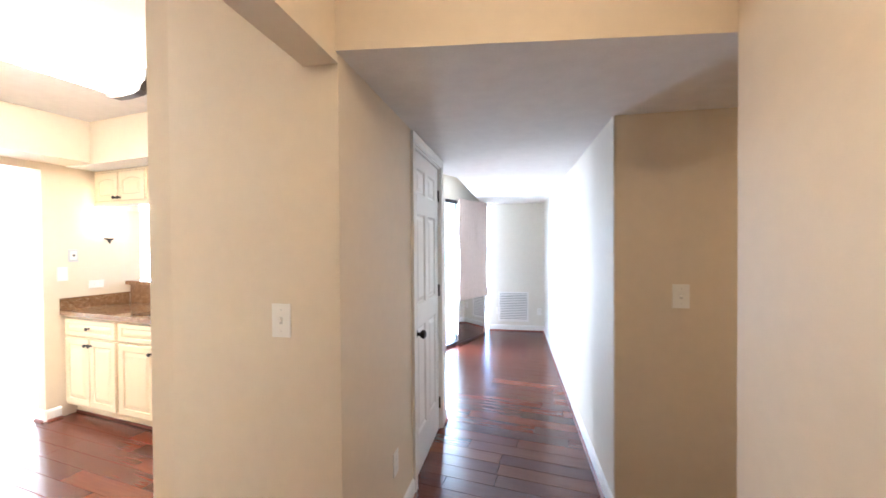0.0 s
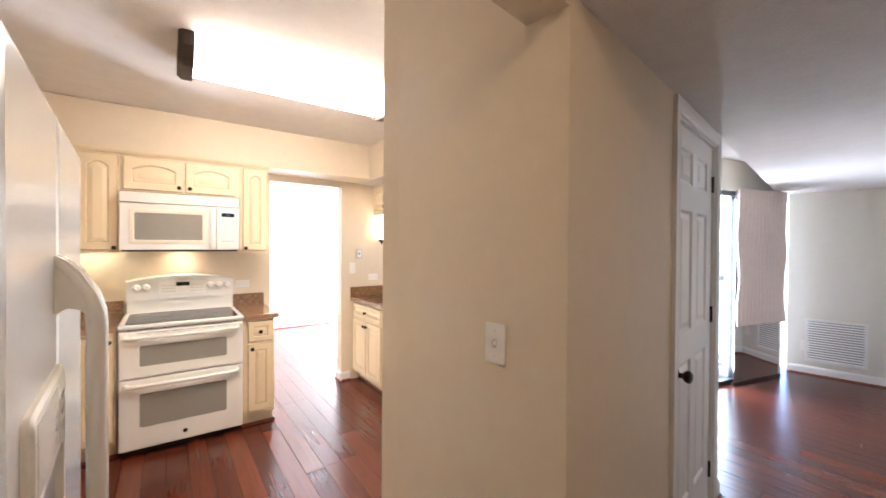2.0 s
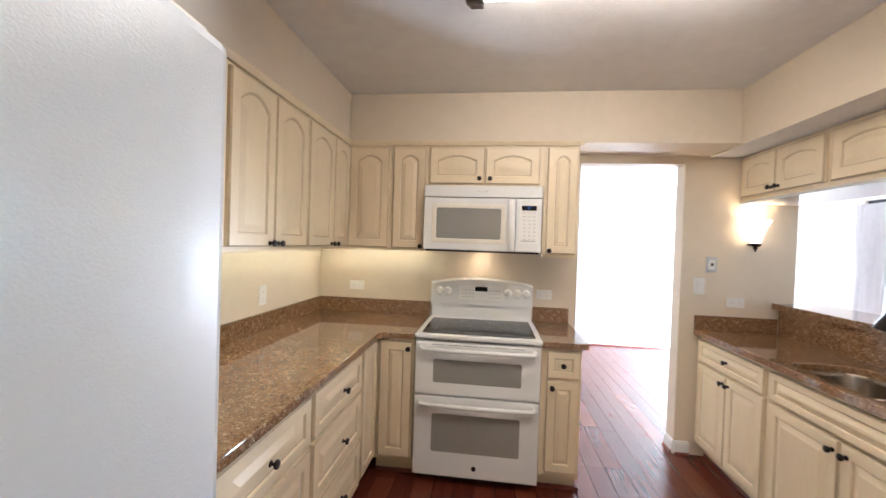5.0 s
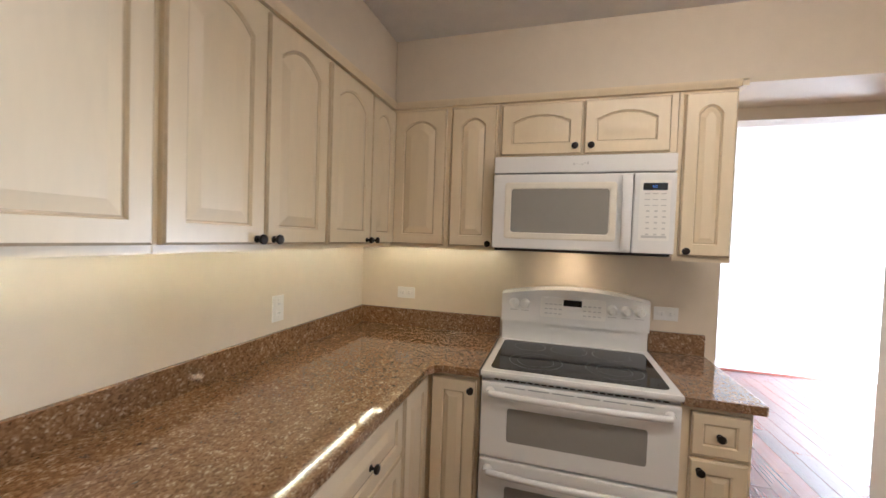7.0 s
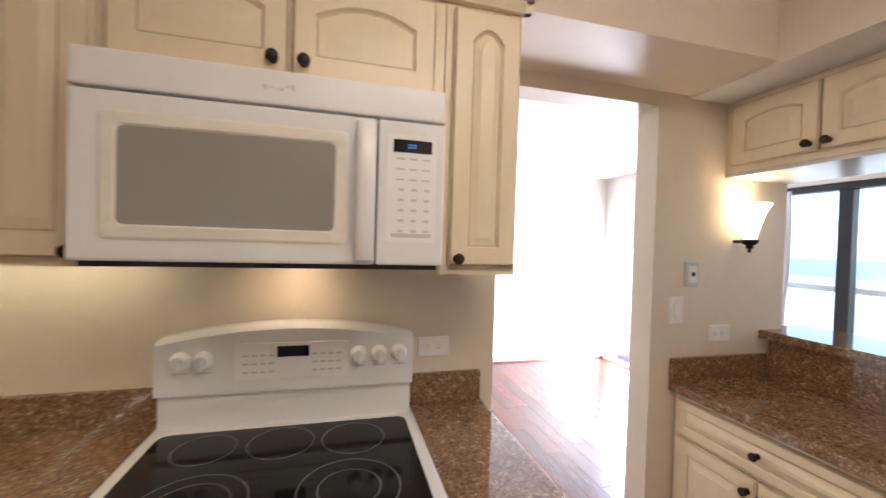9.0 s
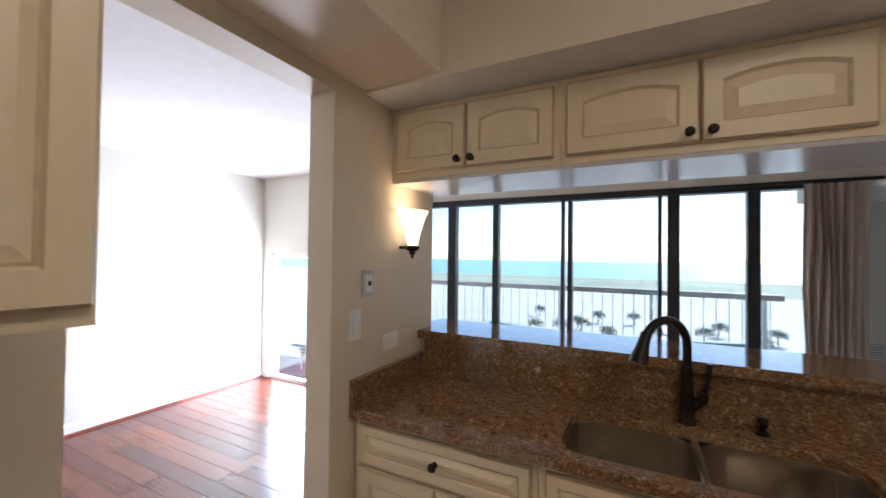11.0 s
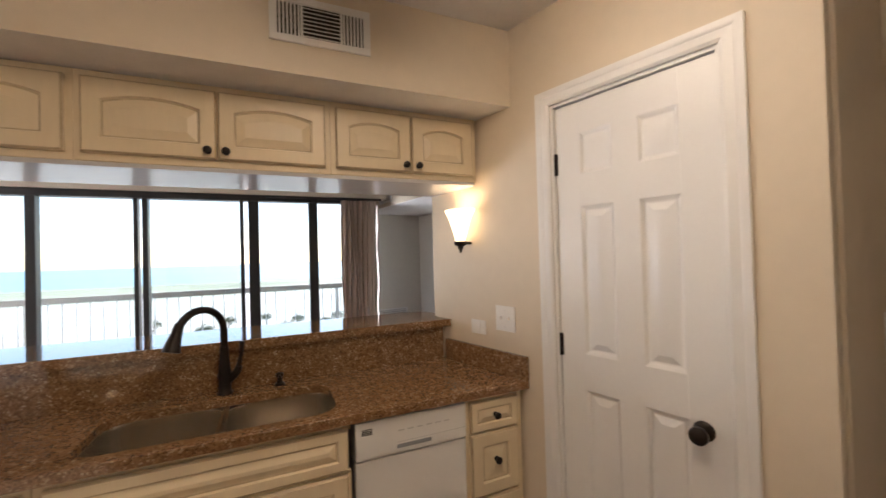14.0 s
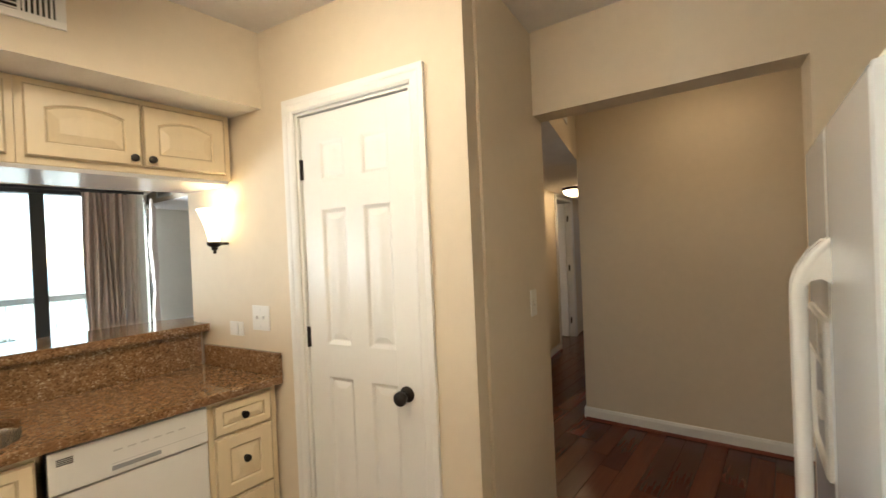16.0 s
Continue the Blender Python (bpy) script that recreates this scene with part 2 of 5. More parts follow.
# ---- the plan ----
CEIL_Z, LOW_Z, LIV_Z = 2.49, 2.14, 2.40   # kitchen ceiling, dropped ceilings and soffits, living room ceiling
PASS_Y = 3.47                             # end of the pass-through walls
HALL = Matrix.Translation((3.369, 2.048, 0)) @ Matrix.Rotation(radians(9.0), 4, "Z")       # pantry's outer corner, hall axes
PANTRY = Matrix.Translation((2.613, 1.896, 0)) @ Matrix.Rotation(radians(15.2), 4, "Z")    # pantry's kitchen corner, skewed wall
HU, HV, HN = 0.03, 1.035, 1.33                       # hall's west and east walls in its own axes
HALL_Z, END_V, WIN_Y, DIN_X = 2.12, 5.25, 4.87, -3.12


def skew_x(y):
    """Kitchen face of the skewed pantry wall at y."""
    return 2.613 - 0.2717 * (y - 1.896)


ID = Matrix.Identity(4)

# walls
b = bx(-0.12, -0.12, 0, 0, 2.0, CEIL_Z)
box(b, -0.12, 2.0, 2.09, 0, 2.72, CEIL_Z)
box(b, -0.12, 2.72, 0, 0, PASS_Y, CEIL_Z)
setting("wall_west", b, WALL, "beige painted wall behind the range with an open doorway")
setting("wall_south", bx(0, -0.12, 0, 3.62, 0, CEIL_Z), WALL, "pale painted wall behind the corner worktop")
b = bx(0, 0.0, 0, 0.1, 0.22, CEIL_Z)
box(b, 0, 0.22, 2.075, 0.1, 0.815, CEIL_Z)
box(b, 0, 0.815, 0, 0.1, 1.63, CEIL_Z)
setting("wall_pantry", b, WALL, "beige painted wall holding the pantry door", PANTRY)
setting("wall_switch", bx(-0.67, -0.032, 0, HU - 0.1, 0.07, CEIL_Z - 0.002), WALL, "beige painted end wall of the pantry block", HALL)
b = bx(HU - 0.1, -0.032, 0, HU, 0.93, CEIL_Z - 0.002)
box(b, HU - 0.1, 0.93, 2.05, HU, 1.69, CEIL_Z - 0.002)
box(b, HU - 0.1, 1.69, 0, HU, 1.83, CEIL_Z - 0.002)
box(b, -0.85, 1.60, 0, HU - 0.1, 1.70, CEIL_Z - 0.002)
setting("wall_closet", b, WALL, "beige painted hall wall holding the closet door", HALL)
setting("wall_knee", bx(0, 3.38, 0, 2.2, 3.46, 1.0815), WALL, "low painted wall under the breakfast bar")
b = bx(HU - 0.13, -2.2, 0, HU, -1.035, CEIL_Z)
box(b, HU - 0.13, -1.035, 2.085, HU, -0.034, CEIL_Z)
setting("wall_entry", b, WALL, "beige painted wall and header of the kitchen opening", HALL)
setting("wall_hall", bx(HN, -3.3, 0, HN + 0.12, 0.11, CEIL_Z), WALL, "beige painted hall wall facing the kitchen opening", HALL)
setting("wall_corridor_south", bx(HN + 0.12, -0.01, 0, 5.2, 0.11, HALL_Z + 0.1), WALL, "beige painted corridor wall", HALL)
b = bx(1.137, 0.88, 0, 3.3, 1.0, HALL_Z + 0.1)
box(b, 3.3, 0.88, 2.05, 4.06, 1.0, HALL_Z + 0.1)
box(b, 4.06, 0.88, 0, 5.2, 1.0, HALL_Z + 0.1)
setting("wall_corridor_north", b, WALL, "beige painted corridor wall with a doorway", HALL)
b = bx(5.2, -0.07, 0, 5.3, 0.15, HALL_Z + 0.1)
box(b, 5.2, 0.15, 2.05, 5.3, 0.85, HALL_Z + 0.1)
box(b, 5.2, 0.85, 0, 5.3, 1.07, HALL_Z + 0.1)
setting("wall_corridor_end", b, LIVWALL, "pale painted end wall of the corridor", HALL)
setting("wall_bedroom", bx(2.2, -0.6, 0, 7.4, -0.5, HALL_Z + 0.1), LIVWALL, "pale painted bedroom wall", HALL @ Matrix.Translation((0, 3.3, 0)))
setting("wall_bedroom_far", bx(7.3, -0.6, 0, 7.4, 2.7, HALL_Z + 0.1), LIVWALL, "pale painted far bedroom wall", HALL)
setting("wall_bedroom_side", bx(5.3, -0.7, 0, 7.4, -0.6, HALL_Z + 0.1), LIVWALL, "pale painted bedroom side wall", HALL)
EAST = HALL @ Matrix.Translation((1.13, 0.88, 0)) @ Matrix.Rotation(radians(1.25), 4, "Z")  # long wall, slightly out of square
b = bx(0, 0.123, 0, 0.115, 4.5, LIV_Z)
box(b, 0, 0.0005, 0, 0.005, 0.1225, LIV_Z)
setting("wall_living_east", b, LIVWALL, "pale painted long wall of the living room", EAST)
setting("wall_grille", bx(0.12, END_V, 0, HV, END_V + 0.12, LIV_Z), LIVWALL, "pale painted end wall holding the return air grille", HALL)
setting("wall_entry_south", bx(-0.2, -3.42, 0, HN + 0.12, -3.3, CEIL_Z), WALL, "beige painted wall behind the entry", HALL)
setting("wall_entry_west", bx(HU - 0.13, -3.3, 0, HU, -2.2, CEIL_Z), WALL, "beige painted hall wall", HALL)
b = bx(DIN_X, -0.4, 0, -0.12, -0.28, LIV_Z)
setting("wall_dining_south", b, LIVWALL, "white painted dining room wall")
setting("wall_dining_west", bx(DIN_X - 0.12, -0.4, 0, DIN_X, WIN_Y + 0.15, LIV_Z), LIVWALL, "white painted dining room wall")
b = bx(-1.85, WIN_Y, 2.0, 2.31, WIN_Y + 0.15, LIV_Z)
box(b, 2.15, WIN_Y, 0, 2.205, WIN_Y + 0.15, 2.0)
box(b, DIN_X, WIN_Y, 1.5, -1.85, WIN_Y + 0.15, LIV_Z)
box(b, DIN_X, WIN_Y, 0, -2.99, WIN_Y + 0.15, 1.5)
box(b, -1.95, WIN_Y, 0, -1.85, WIN_Y + 0.15, 1.5)
box(b, -1.85, WIN_Y, 0, -1.16, WIN_Y + 0.15, 2.0)
setting("wall_window", b, LIVWALL, "painted head and piers of the window wall")
RET = Matrix.Translation((2.31, 5.35, 0)) @ Matrix.Rotation(math.atan2(1.58, 0.36), 4, "Z")
b = bx(-0.48, 0.0, 0, 0.48, 0.1, LIV_Z)
box(b, 0.48, 0.0, 2.08, 0.9, 0.1, LIV_Z)
box(b, 0.9, 0.0, 0, 1.66, 0.1, LIV_Z)
setting("wall_return", b, LIVWALL, "pale painted return wall beside the balcony", RET)

# floor slab and ceilings
setting("floor", bx(-3.3, -1.6, -0.14, 10.8, 7.4, -0.014), SHADE, "glossy red hardwood plank floor")
setting("ceiling_kitchen", bx(-0.1, -1.7, CEIL_Z, 5.3, 2.75, CEIL_Z + 0.1), CEIL, "white textured kitchen ceiling")
b = bmesh.new()
loops(b, [[(u, v, z) for u, v in ((HU, -0.05), (HN, 0.109), (7.4, 0.109), (7.4, END_V + 0.12), (HU, END_V + 0.12))] for z in (HALL_Z, CEIL_Z - 0.006)])
for f in b.faces:
    f.material_index = int(f.calc_center_median().z > HALL_Z + 0.01)
setting("ceiling_hall", b, [CEIL, WALL], "white textured low hall ceiling with a beige painted face", HALL)
setting("ceiling_living", bx(DIN_X - 0.12, PASS_Y - 0.02, LIV_Z, 3.4, 7.3, CEIL_Z + 0.1), CEIL, "white textured living room ceiling")
setting("ceiling_dining", bx(DIN_X - 0.12, -0.4, LIV_Z, -0.12, PASS_Y - 0.02, CEIL_Z + 0.1), CEIL, "white textured dining room ceiling")
setting("ceiling_sink", bx(-0.12, 2.75, CEIL_Z, 2.6, PASS_Y, CEIL_Z + 0.098), CEIL, "white textured ceiling over the sink")
b = bx(0, 0.352, LOW_Z + 0.012, 0.345, 2.884, CEIL_Z - 0.002)
setting("soffit_range", b, WALL, "beige painted soffit over the wall cabinets")
setting("soffit_counter", bx(0, 0, LOW_Z + 0.012, 3.4, 0.35, CEIL_Z - 0.003), WALL, "beige painted soffit over the wall cabinets")
b = bmesh.new()
loops(b, [[(x, y, z) for x, y in ((0, 2.885), (skew_x(2.885) + 0.03, 2.885), (skew_x(PASS_Y) + 0.03, PASS_Y), (0, PASS_Y))] for z in (LOW_Z, CEIL_Z - 0.001)])
for f in b.faces:
    f.material_index = int(f.calc_center_median().z < LOW_Z + 0.001)
setting("soffit_sink", b, [WALL, CEIL], "beige painted soffit over the sink")


# ---- boards along the walls ----
def skirting(m, x0, x1, y, face, z=0.0):
    """Baseboard with a red shoe moulding along local x; face +1 looks to +y."""
    prof = [(0, 0), (0.016, 0), (0.016, 0.075), (0.009, 0.092), (0, 0.096)]
    b = bmesh.new()
    loops(b, [[(x, y + face * d, z + h) for d, h in prof] for x in (x0, x1)])
    setting("baseboard", b, TRIM, "white painted baseboard", m)
    b = bmesh.new()
    loops(b, [[(x, y + face * (0.016 + d), z + h) for d, h in ((0, 0), (0.016, 0), (0.012, 0.012), (0, 0.018))] for x in (x0, x1)])
    setting("trim", b, SHOE, "red wooden shoe moulding", m)


R90 = Matrix.Rotation(radians(90), 4, "Z")
R180 = Matrix.Rotation(radians(180), 4, "Z")
RM90 = Matrix.Rotation(radians(-90), 4, "Z")
skirting(HALL @ R90, -3.3, 0.11, -HN, 1)
skirting(EAST @ R90, 0.004, 4.36, 0.0, 1)
skirting(HALL, 0.14, HV, END_V, -1)
skirting(HALL, 1.13, 3.23, 0.88, -1)
skirting(HALL, HN, 5.2, 0.11, 1)
skirting(HALL @ R90, 0, 0.86, -HU, -1)
skirting(HALL @ R90, 1.76, 1.83, -HU, -1)
skirting(HALL, -0.66, HU, -0.032, -1)
skirting(HALL @ R90, 0.02, 0.62, -7.3, 1)
skirting(R90, 2.72, 2.82, 0, -1)
skirting(R90, -0.28, WIN_Y, -DIN_X, -1)
skirting(ID, -0.12, 0.0, 2.72, -1)


# ---- cabinets ----
def panel_ring(hw, zb, zs, rise, y, n=8):
    """Outline of a panel: flat foot, upright sides, arched head."""
    r = [(-hw, y, zb), (hw, y, zb)]
    for i in range(n + 1):
        x = hw - 2 * hw * i / n
        k = x / hw
        r.append((x, y, zs + rise * (1 - k * k)))
    return r


def raised_front(w, h, arch=0.0, edge=0.052, t=0.02):
    """A raised-panel door or drawer front, centred on x, foot at z 0, back at y 0, facing +y, with glazed grooves."""
    b, n = bmesh.new(), 8
    hw, e = w / 2, min(edge, w * 0.26, h * 0.24)
    rise = arch
    zt = h - e - rise

    def outer(d, y):
        r = [(-hw + d, y, d), (hw - d, y, d)]
        for i in range(n + 1):
            r.append((hw - d - 2 * (hw - d) * i / n, y, h - d))
        return r

    def inner(d, y):
        q = max(0.2, 1 - d / 0.2)
        return panel_ring(hw - e - d, e + d, zt - d, rise * q, y, n)

    s = min(0.03, (hw - e) * 0.4, (h - 2 * e) * 0.3)
    rings = [outer(0, 0), outer(0, t - 0.006), outer(0.006, t), inner(0, t), inner(0.004, t - 0.008), inner(0.007, t - 0.0085), inner(0.009, t - 0.0085), inner(0.009 + s, t + 0.001)]
    return loops(b, rings, mi=[0, 1, 0, 0, 1, 1, 0])


def knob(parent, x, y, z):
    b = bmesh.new()
    lathe(b, [(0.011, 0), (0.0105, 0.003), (0.0055, 0.006), (0.005, 0.014), (0.0135, 0.018), (0.0155, 0.023), (0.0135, 0.028), (0.006, 0.031)], axis="y", n=14)
    return part("knob", b, BRONZE, parent, "dark bronze knob", Matrix.Translation((x, y, z)))


def cabinet(name, label, m, w, d, z0, z1, fronts, toe=0.0, group="", reveal=0.0):
    """Local axes: x along the width, back at y 0, face at y d. fronts: (kind, x0, x1, zb, zt, arch, knob x or None, knob z)."""
    root = thing(name, label, "cabinet", m, group)
    lip = 0.025 if z0 > 1.2 and z0 < 1.6 else 0.0
    b = bx(0, 0, z0 + toe + lip, w, d, z1, bevel=0.002)
    if lip:
        box(b, 0, d - 0.02, z0, w, d - 0.0005, z0 + lip + 0.002)
    if toe:
        box(b, 0, 0.0, z0, w, d - 0.07, z0 + toe + 0.002)
    part("body", b, CREAM, root)
    for kind, x0, x1, zb, zt, arch, kx, kz in fronts:
        f = part(kind, raised_front(x1 - x0, zt - zb, arch), (CREAM, GLAZE), root, "", Matrix.Translation(((x0 + x1) / 2, d + 0.001, zb)))
        if kx is not None:
            knob(f, kx - (x0 + x1) / 2, 0.02, kz - zb)
    return root


UP, BASE = "cream cabinets on the wall", "cream cabinets under the worktop"
UB, UT = 1.405, 2.135
# wall cabinets over the corner worktop, facing north
zb, zt = UB + 0.02, 2.115
cabinet("wall_cabinet", "cream glazed two-door wall cabinet in the corner above granite worktop", Matrix.Translation((0.345, 0.0, 0)), 0.625, 0.345, UB, UT,
        [("door", 0.01, 0.272, zb, zt, 0.05, 0.245, 1.44), ("door", 0.278, 0.615, zb, zt, 0.05, 0.31, 1.44)], group=UP)
cabinet("wall_cabinet", "cream glazed two-door wall cabinet beside the refrigerator", Matrix.Translation((0.972, 0.0, 0)), 0.648, 0.345, UB, UT,
        [("door", 0.01, 0.32, zb, zt, 0.05, 0.29, 1.44), ("door", 0.328, 0.638, zb, zt, 0.05, 0.36, 1.44)], group=UP)
cabinet("wall_cabinet", "cream glazed two-door wall cabinet next to the refrigerator top", Matrix.Translation((1.622, 0.0, 0)), 0.81, 0.345, UB, UT,
        [("door", 0.01, 0.4, zb, zt, 0.05, 0.37, 1.44), ("door", 0.41, 0.8, zb, zt, 0.05, 0.44, 1.44)], group=UP)


def west(y1):
    return Matrix.Translation((0, y1, 0)) @ RM90


cabinet("wall_cabinet", "cream glazed corner wall cabinet with one arched door", west(0.664), 0.664, 0.345, UB, UT,
        [("door", 0.02, 0.30, zb, zt, 0.045, None, 0)], group=UP)
cabinet("wall_cabinet", "narrow cream glazed wall cabinet beside the microwave", west(0.907), 0.241, 0.345, UB, UT,
        [("door", 0.008, 0.233, zb, zt, 0.035, 0.03, 1.44)], group=UP)
cabinet("wall_cabinet", "low cream glazed two-door cabinet above the microwave", west(1.69), 0.781, 0.345, 1.862, UT,
        [("door", 0.03, 0.385, 1.872, zt, 0.035, 0.355, 1.905), ("door", 0.393, 0.765, 1.872, zt, 0.035, 0.425, 1.905)], group=UP)
cabinet("wall_cabinet", "narrow cream glazed end wall cabinet by the doorway", west(1.912), 0.22, 0.345, UB - 0.01, UT,
        [("door", 0.008, 0.20, UB + 0.015, zt, 0.035, 0.178, 1.44)], group=UP)

# crown strip over the wall cabinets
prof = [(0.345, UT - 0.004), (0.362, UT - 0.004), (0.366, UT + 0.006), (0.374, UT + 0.016), (0.374, UT + 0.026), (0.345, UT + 0.026)]
b = bmesh.new()
loops(b, [[(x, d, z) for d, z in prof] for x in (0.36, 2.44)])
loops(b, [[(d, y, z) for d, z in prof] for y in (0.36, 1.935)])
box(b, 0, 1.912, UT - 0.004, 0.374, 1.935, UT + 0.026)
setting("trim_crown", b, CREAM, "cream crown strip above the wall cabinets")

# base cabinets, facing north
DB = 0.66
cabinet("base_cabinet", "cream glazed corner base cabinet with a narrow door", Matrix.Translation((0.0, 0, 0)), 0.915, DB, 0, 0.872,
        [("door", 0.64, 0.90, 0.13, 0.85, 0, None, 0)], toe=0.1, group=BASE)
cabinet("base_cabinet", "cream glazed base cabinet with three drawers", Matrix.Translation((0.917, 0, 0)), 0.60, DB, 0, 0.872,
        [("drawer", 0.012, 0.588, 0.655, 0.85, 0, 0.275, 0.745), ("drawer", 0.012, 0.588, 0.385, 0.64, 0, 0.275, 0.5), ("drawer", 0.012, 0.588, 0.12, 0.37, 0, 0.275, 0.225)], toe=0.1, group=BASE)
cabinet("base_cabinet", "cream glazed base cabinet with three drawers beside refrigerator", Matrix.Translation((1.519, 0, 0)), 0.60, DB, 0, 0.872,
        [("drawer", 0.012, 0.588, 0.655, 0.85, 0, 0.3, 0.745), ("drawer", 0.012, 0.588, 0.385, 0.64, 0, 0.3, 0.5), ("drawer", 0.012, 0.588, 0.12, 0.37, 0, 0.3, 0.225)], toe=0.1, group=BASE)
cabinet("base_cabinet", "narrow cream glazed base cabinet against the refrigerator", Matrix.Translation((2.121, 0, 0)), 0.31, DB, 0, 0.872,
        [("drawer", 0.012, 0.298, 0.655, 0.85, 0, 0.15, 0.75), ("door", 0.012, 0.298, 0.12, 0.64, 0, 0.27, 0.58)], toe=0.1, group=BASE)
cabinet("base_cabinet", "narrow cream glazed base cabinet in the corner beside the range", west(0.909), 0.245, 0.615, 0, 0.872,
        [("door", 0.012, 0.215, 0.13, 0.85, 0, 0.035, 0.81)], toe=0.1, group=BASE)
cabinet("base_cabinet", "narrow cream glazed end base cabinet by the doorway", west(1.912), 0.232, 0.615, 0, 0.872,
        [("drawer", 0.012, 0.2, 0.69, 0.85, 0, 0.11, 0.77), ("door", 0.012, 0.2, 0.13, 0.675, 0, 0.17, 0.635)], toe=0.1, group=BASE)
b = bx(0.56, 0.67, 0, 0.575, 0.91, 0.02)
box(b, 0.56, 1.68, 0, 0.575, 1.925, 0.02)
box(b, 0.03, 1.912, 0, 0.575, 1.927, 0.02)
box(b, 0.575, 0.595, 0, 2.43, 0.61, 0.02)
setting("trim_toe", b, SHOE, "red wooden shoe moulding at the toe kick")


# base cabinets under the sink, facing south
def sink_m(x1, y=3.36):
    return Matrix.Translation((x1, y, 0)) @ R180


FD = 3.36 - 2.862


def sunit(name, label, x0, x1, fronts):
    conv = [(k, x1 - b_, x1 - a_, z0, z1, ar, None if kx is None else x1 - kx, kz) for k, a_, b_, z0, z1, ar, kx, kz in fronts]
    return cabinet(name, label, sink_m(x1), x1 - x0, FD, 0, 0.872, conv, toe=0.1, group=BASE)


sunit("base_cabinet", "cream glazed base cabinet with a drawer over two doors", 0.003, 0.712,
      [("drawer", 0.03, 0.695, 0.70, 0.848, 0, 0.365, 0.775), ("door", 0.03, 0.36, 0.12, 0.685, 0, 0.335, 0.635), ("door", 0.366, 0.695, 0.12, 0.685, 0, 0.39, 0.635)])
root = sunit("base_cabinet", "cream glazed sink base cabinet with a false drawer front", 0.714, 0.756,
             [])
part("drawer", raised_front(0.835, 0.148), (CREAM, GLAZE), root, "false drawer front", Matrix.Translation((0.756 - 1.156, FD + 0.001, 0.70)))
for a_, k_ in ((0.738, 1.125), (1.16, 1.19)):
    d_ = part("door", raised_front(0.412, 0.565), (CREAM, GLAZE), root, "", Matrix.Translation((0.756 - a_ - 0.206, FD + 0.001, 0.12)))
    knob(d_, a_ + 0.206 - k_, 0.02, 0.515)
b = bx(-0.829, FD - 0.02, 0.1, 0.0, FD, 0.69)
box(b, -0.829, FD - 0.02, 0.84, 0.0, FD, 0.872)
box(b, -0.829, 0.1, 0.0, 0.0, FD - 0.07, 0.1)
part("face_frame", b, CREAM, root)
sunit("base_cabinet", "narrow cream glazed drawer cabinet beside the dishwasher", 2.056, 2.335,
      [("drawer", 2.075, 2.308, 0.722, 0.85, 0, 2.19, 0.787), ("drawer", 2.075, 2.308, 0.455, 0.712, 0, 2.19, 0.60), ("drawer", 2.075, 2.308, 0.12, 0.445, 0, 2.19, 0.3)])
b = bx(0.0, 2.925, 0, 2.33, 2.94, 0.02)
setting("trim_toe_sink", b, SHOE, "red wooden shoe moulding under the sink cabinets")

# hung cabinets over the pass-through
UF = 3.092
for lab, x0, x1, mid in (("cream glazed two-door cabinet hung over the breakfast bar", 0.0, 0.73, 0.362),
                         ("wide cream glazed two-door cabinet hung above the sink", 0.731, 1.568, 1.154),
                         ("cream glazed two-door cabinet hung beside the pantry wall", 1.569, 2.215, 1.928)):
    r_ = x1 - 0.02 if x1 < 2.2 else 2.245
    xe = 2.27 if x1 > 2.2 else x1
    l_ = x0 + (0.035 if x0 == 0 else 0.022)
    m_ = Matrix.Translation((xe, PASS_Y - 0.005, 0)) @ R180
    d_ = PASS_Y - 0.005 - UF
    fr = [("door", xe - mid + 0.003, xe - l_, 1.853, 2.112, 0.024, xe - mid + 0.03, 1.882), ("door", xe - r_, xe - mid - 0.003, 1.853, 2.112, 0.024, xe - mid - 0.03, 1.882)]
    cabinet("hanging_cabinet", lab, m_, xe - x0, d_, 1.826, LOW_Z - 0.003, fr, group="cream cabinets over the bar")
BOTTOM = mat("glossy_white_laminate", (0.62, 0.61, 0.6), 0.16, vary=0.01)
b = bx(0.002, UF - 0.004, 1.808, skew_x(3.2), PASS_Y, 1.824, bevel=0.002)
single("cabinet_underside_panel", b, BOTTOM, "glossy white panel under the hanging cabinets", "panel")


# ---- worktops ----
def slab(name, label, outline, z0, z1, hole=None, bevel=0.004):
    b = bmesh.new()
    edges = []
    for ring in [outline] + (hole or []):
        vs = [b.verts.new((x, y, z1)) for x, y in ring]
        edges += [b.edges.new((vs[i], vs[(i + 1) % len(vs)])) for i in range(len(vs))]
    bmesh.ops.triangle_fill(b, edges=edges, use_beauty=True)
    top = list(b.faces)
    ext = bmesh.ops.extrude_face_region(b, geom=top)
    for v in ext["geom"]:
        if isinstance(v, bmesh.types.BMVert):
            v.co.z = z0
    rim = [e for e in b.edges if e.is_manifold and abs(e.calc_face_angle(0)) > 0.8 and e.verts[0].co.z > z1 - 1e-5 and e.verts[1].co.z > z1 - 1e-5]
    bmesh.ops.bevel(b, geom=rim, offset=bevel, segments=2, profile=0.6, affect="EDGES")
    return single(name, b, GRANITE, label, "worktop")


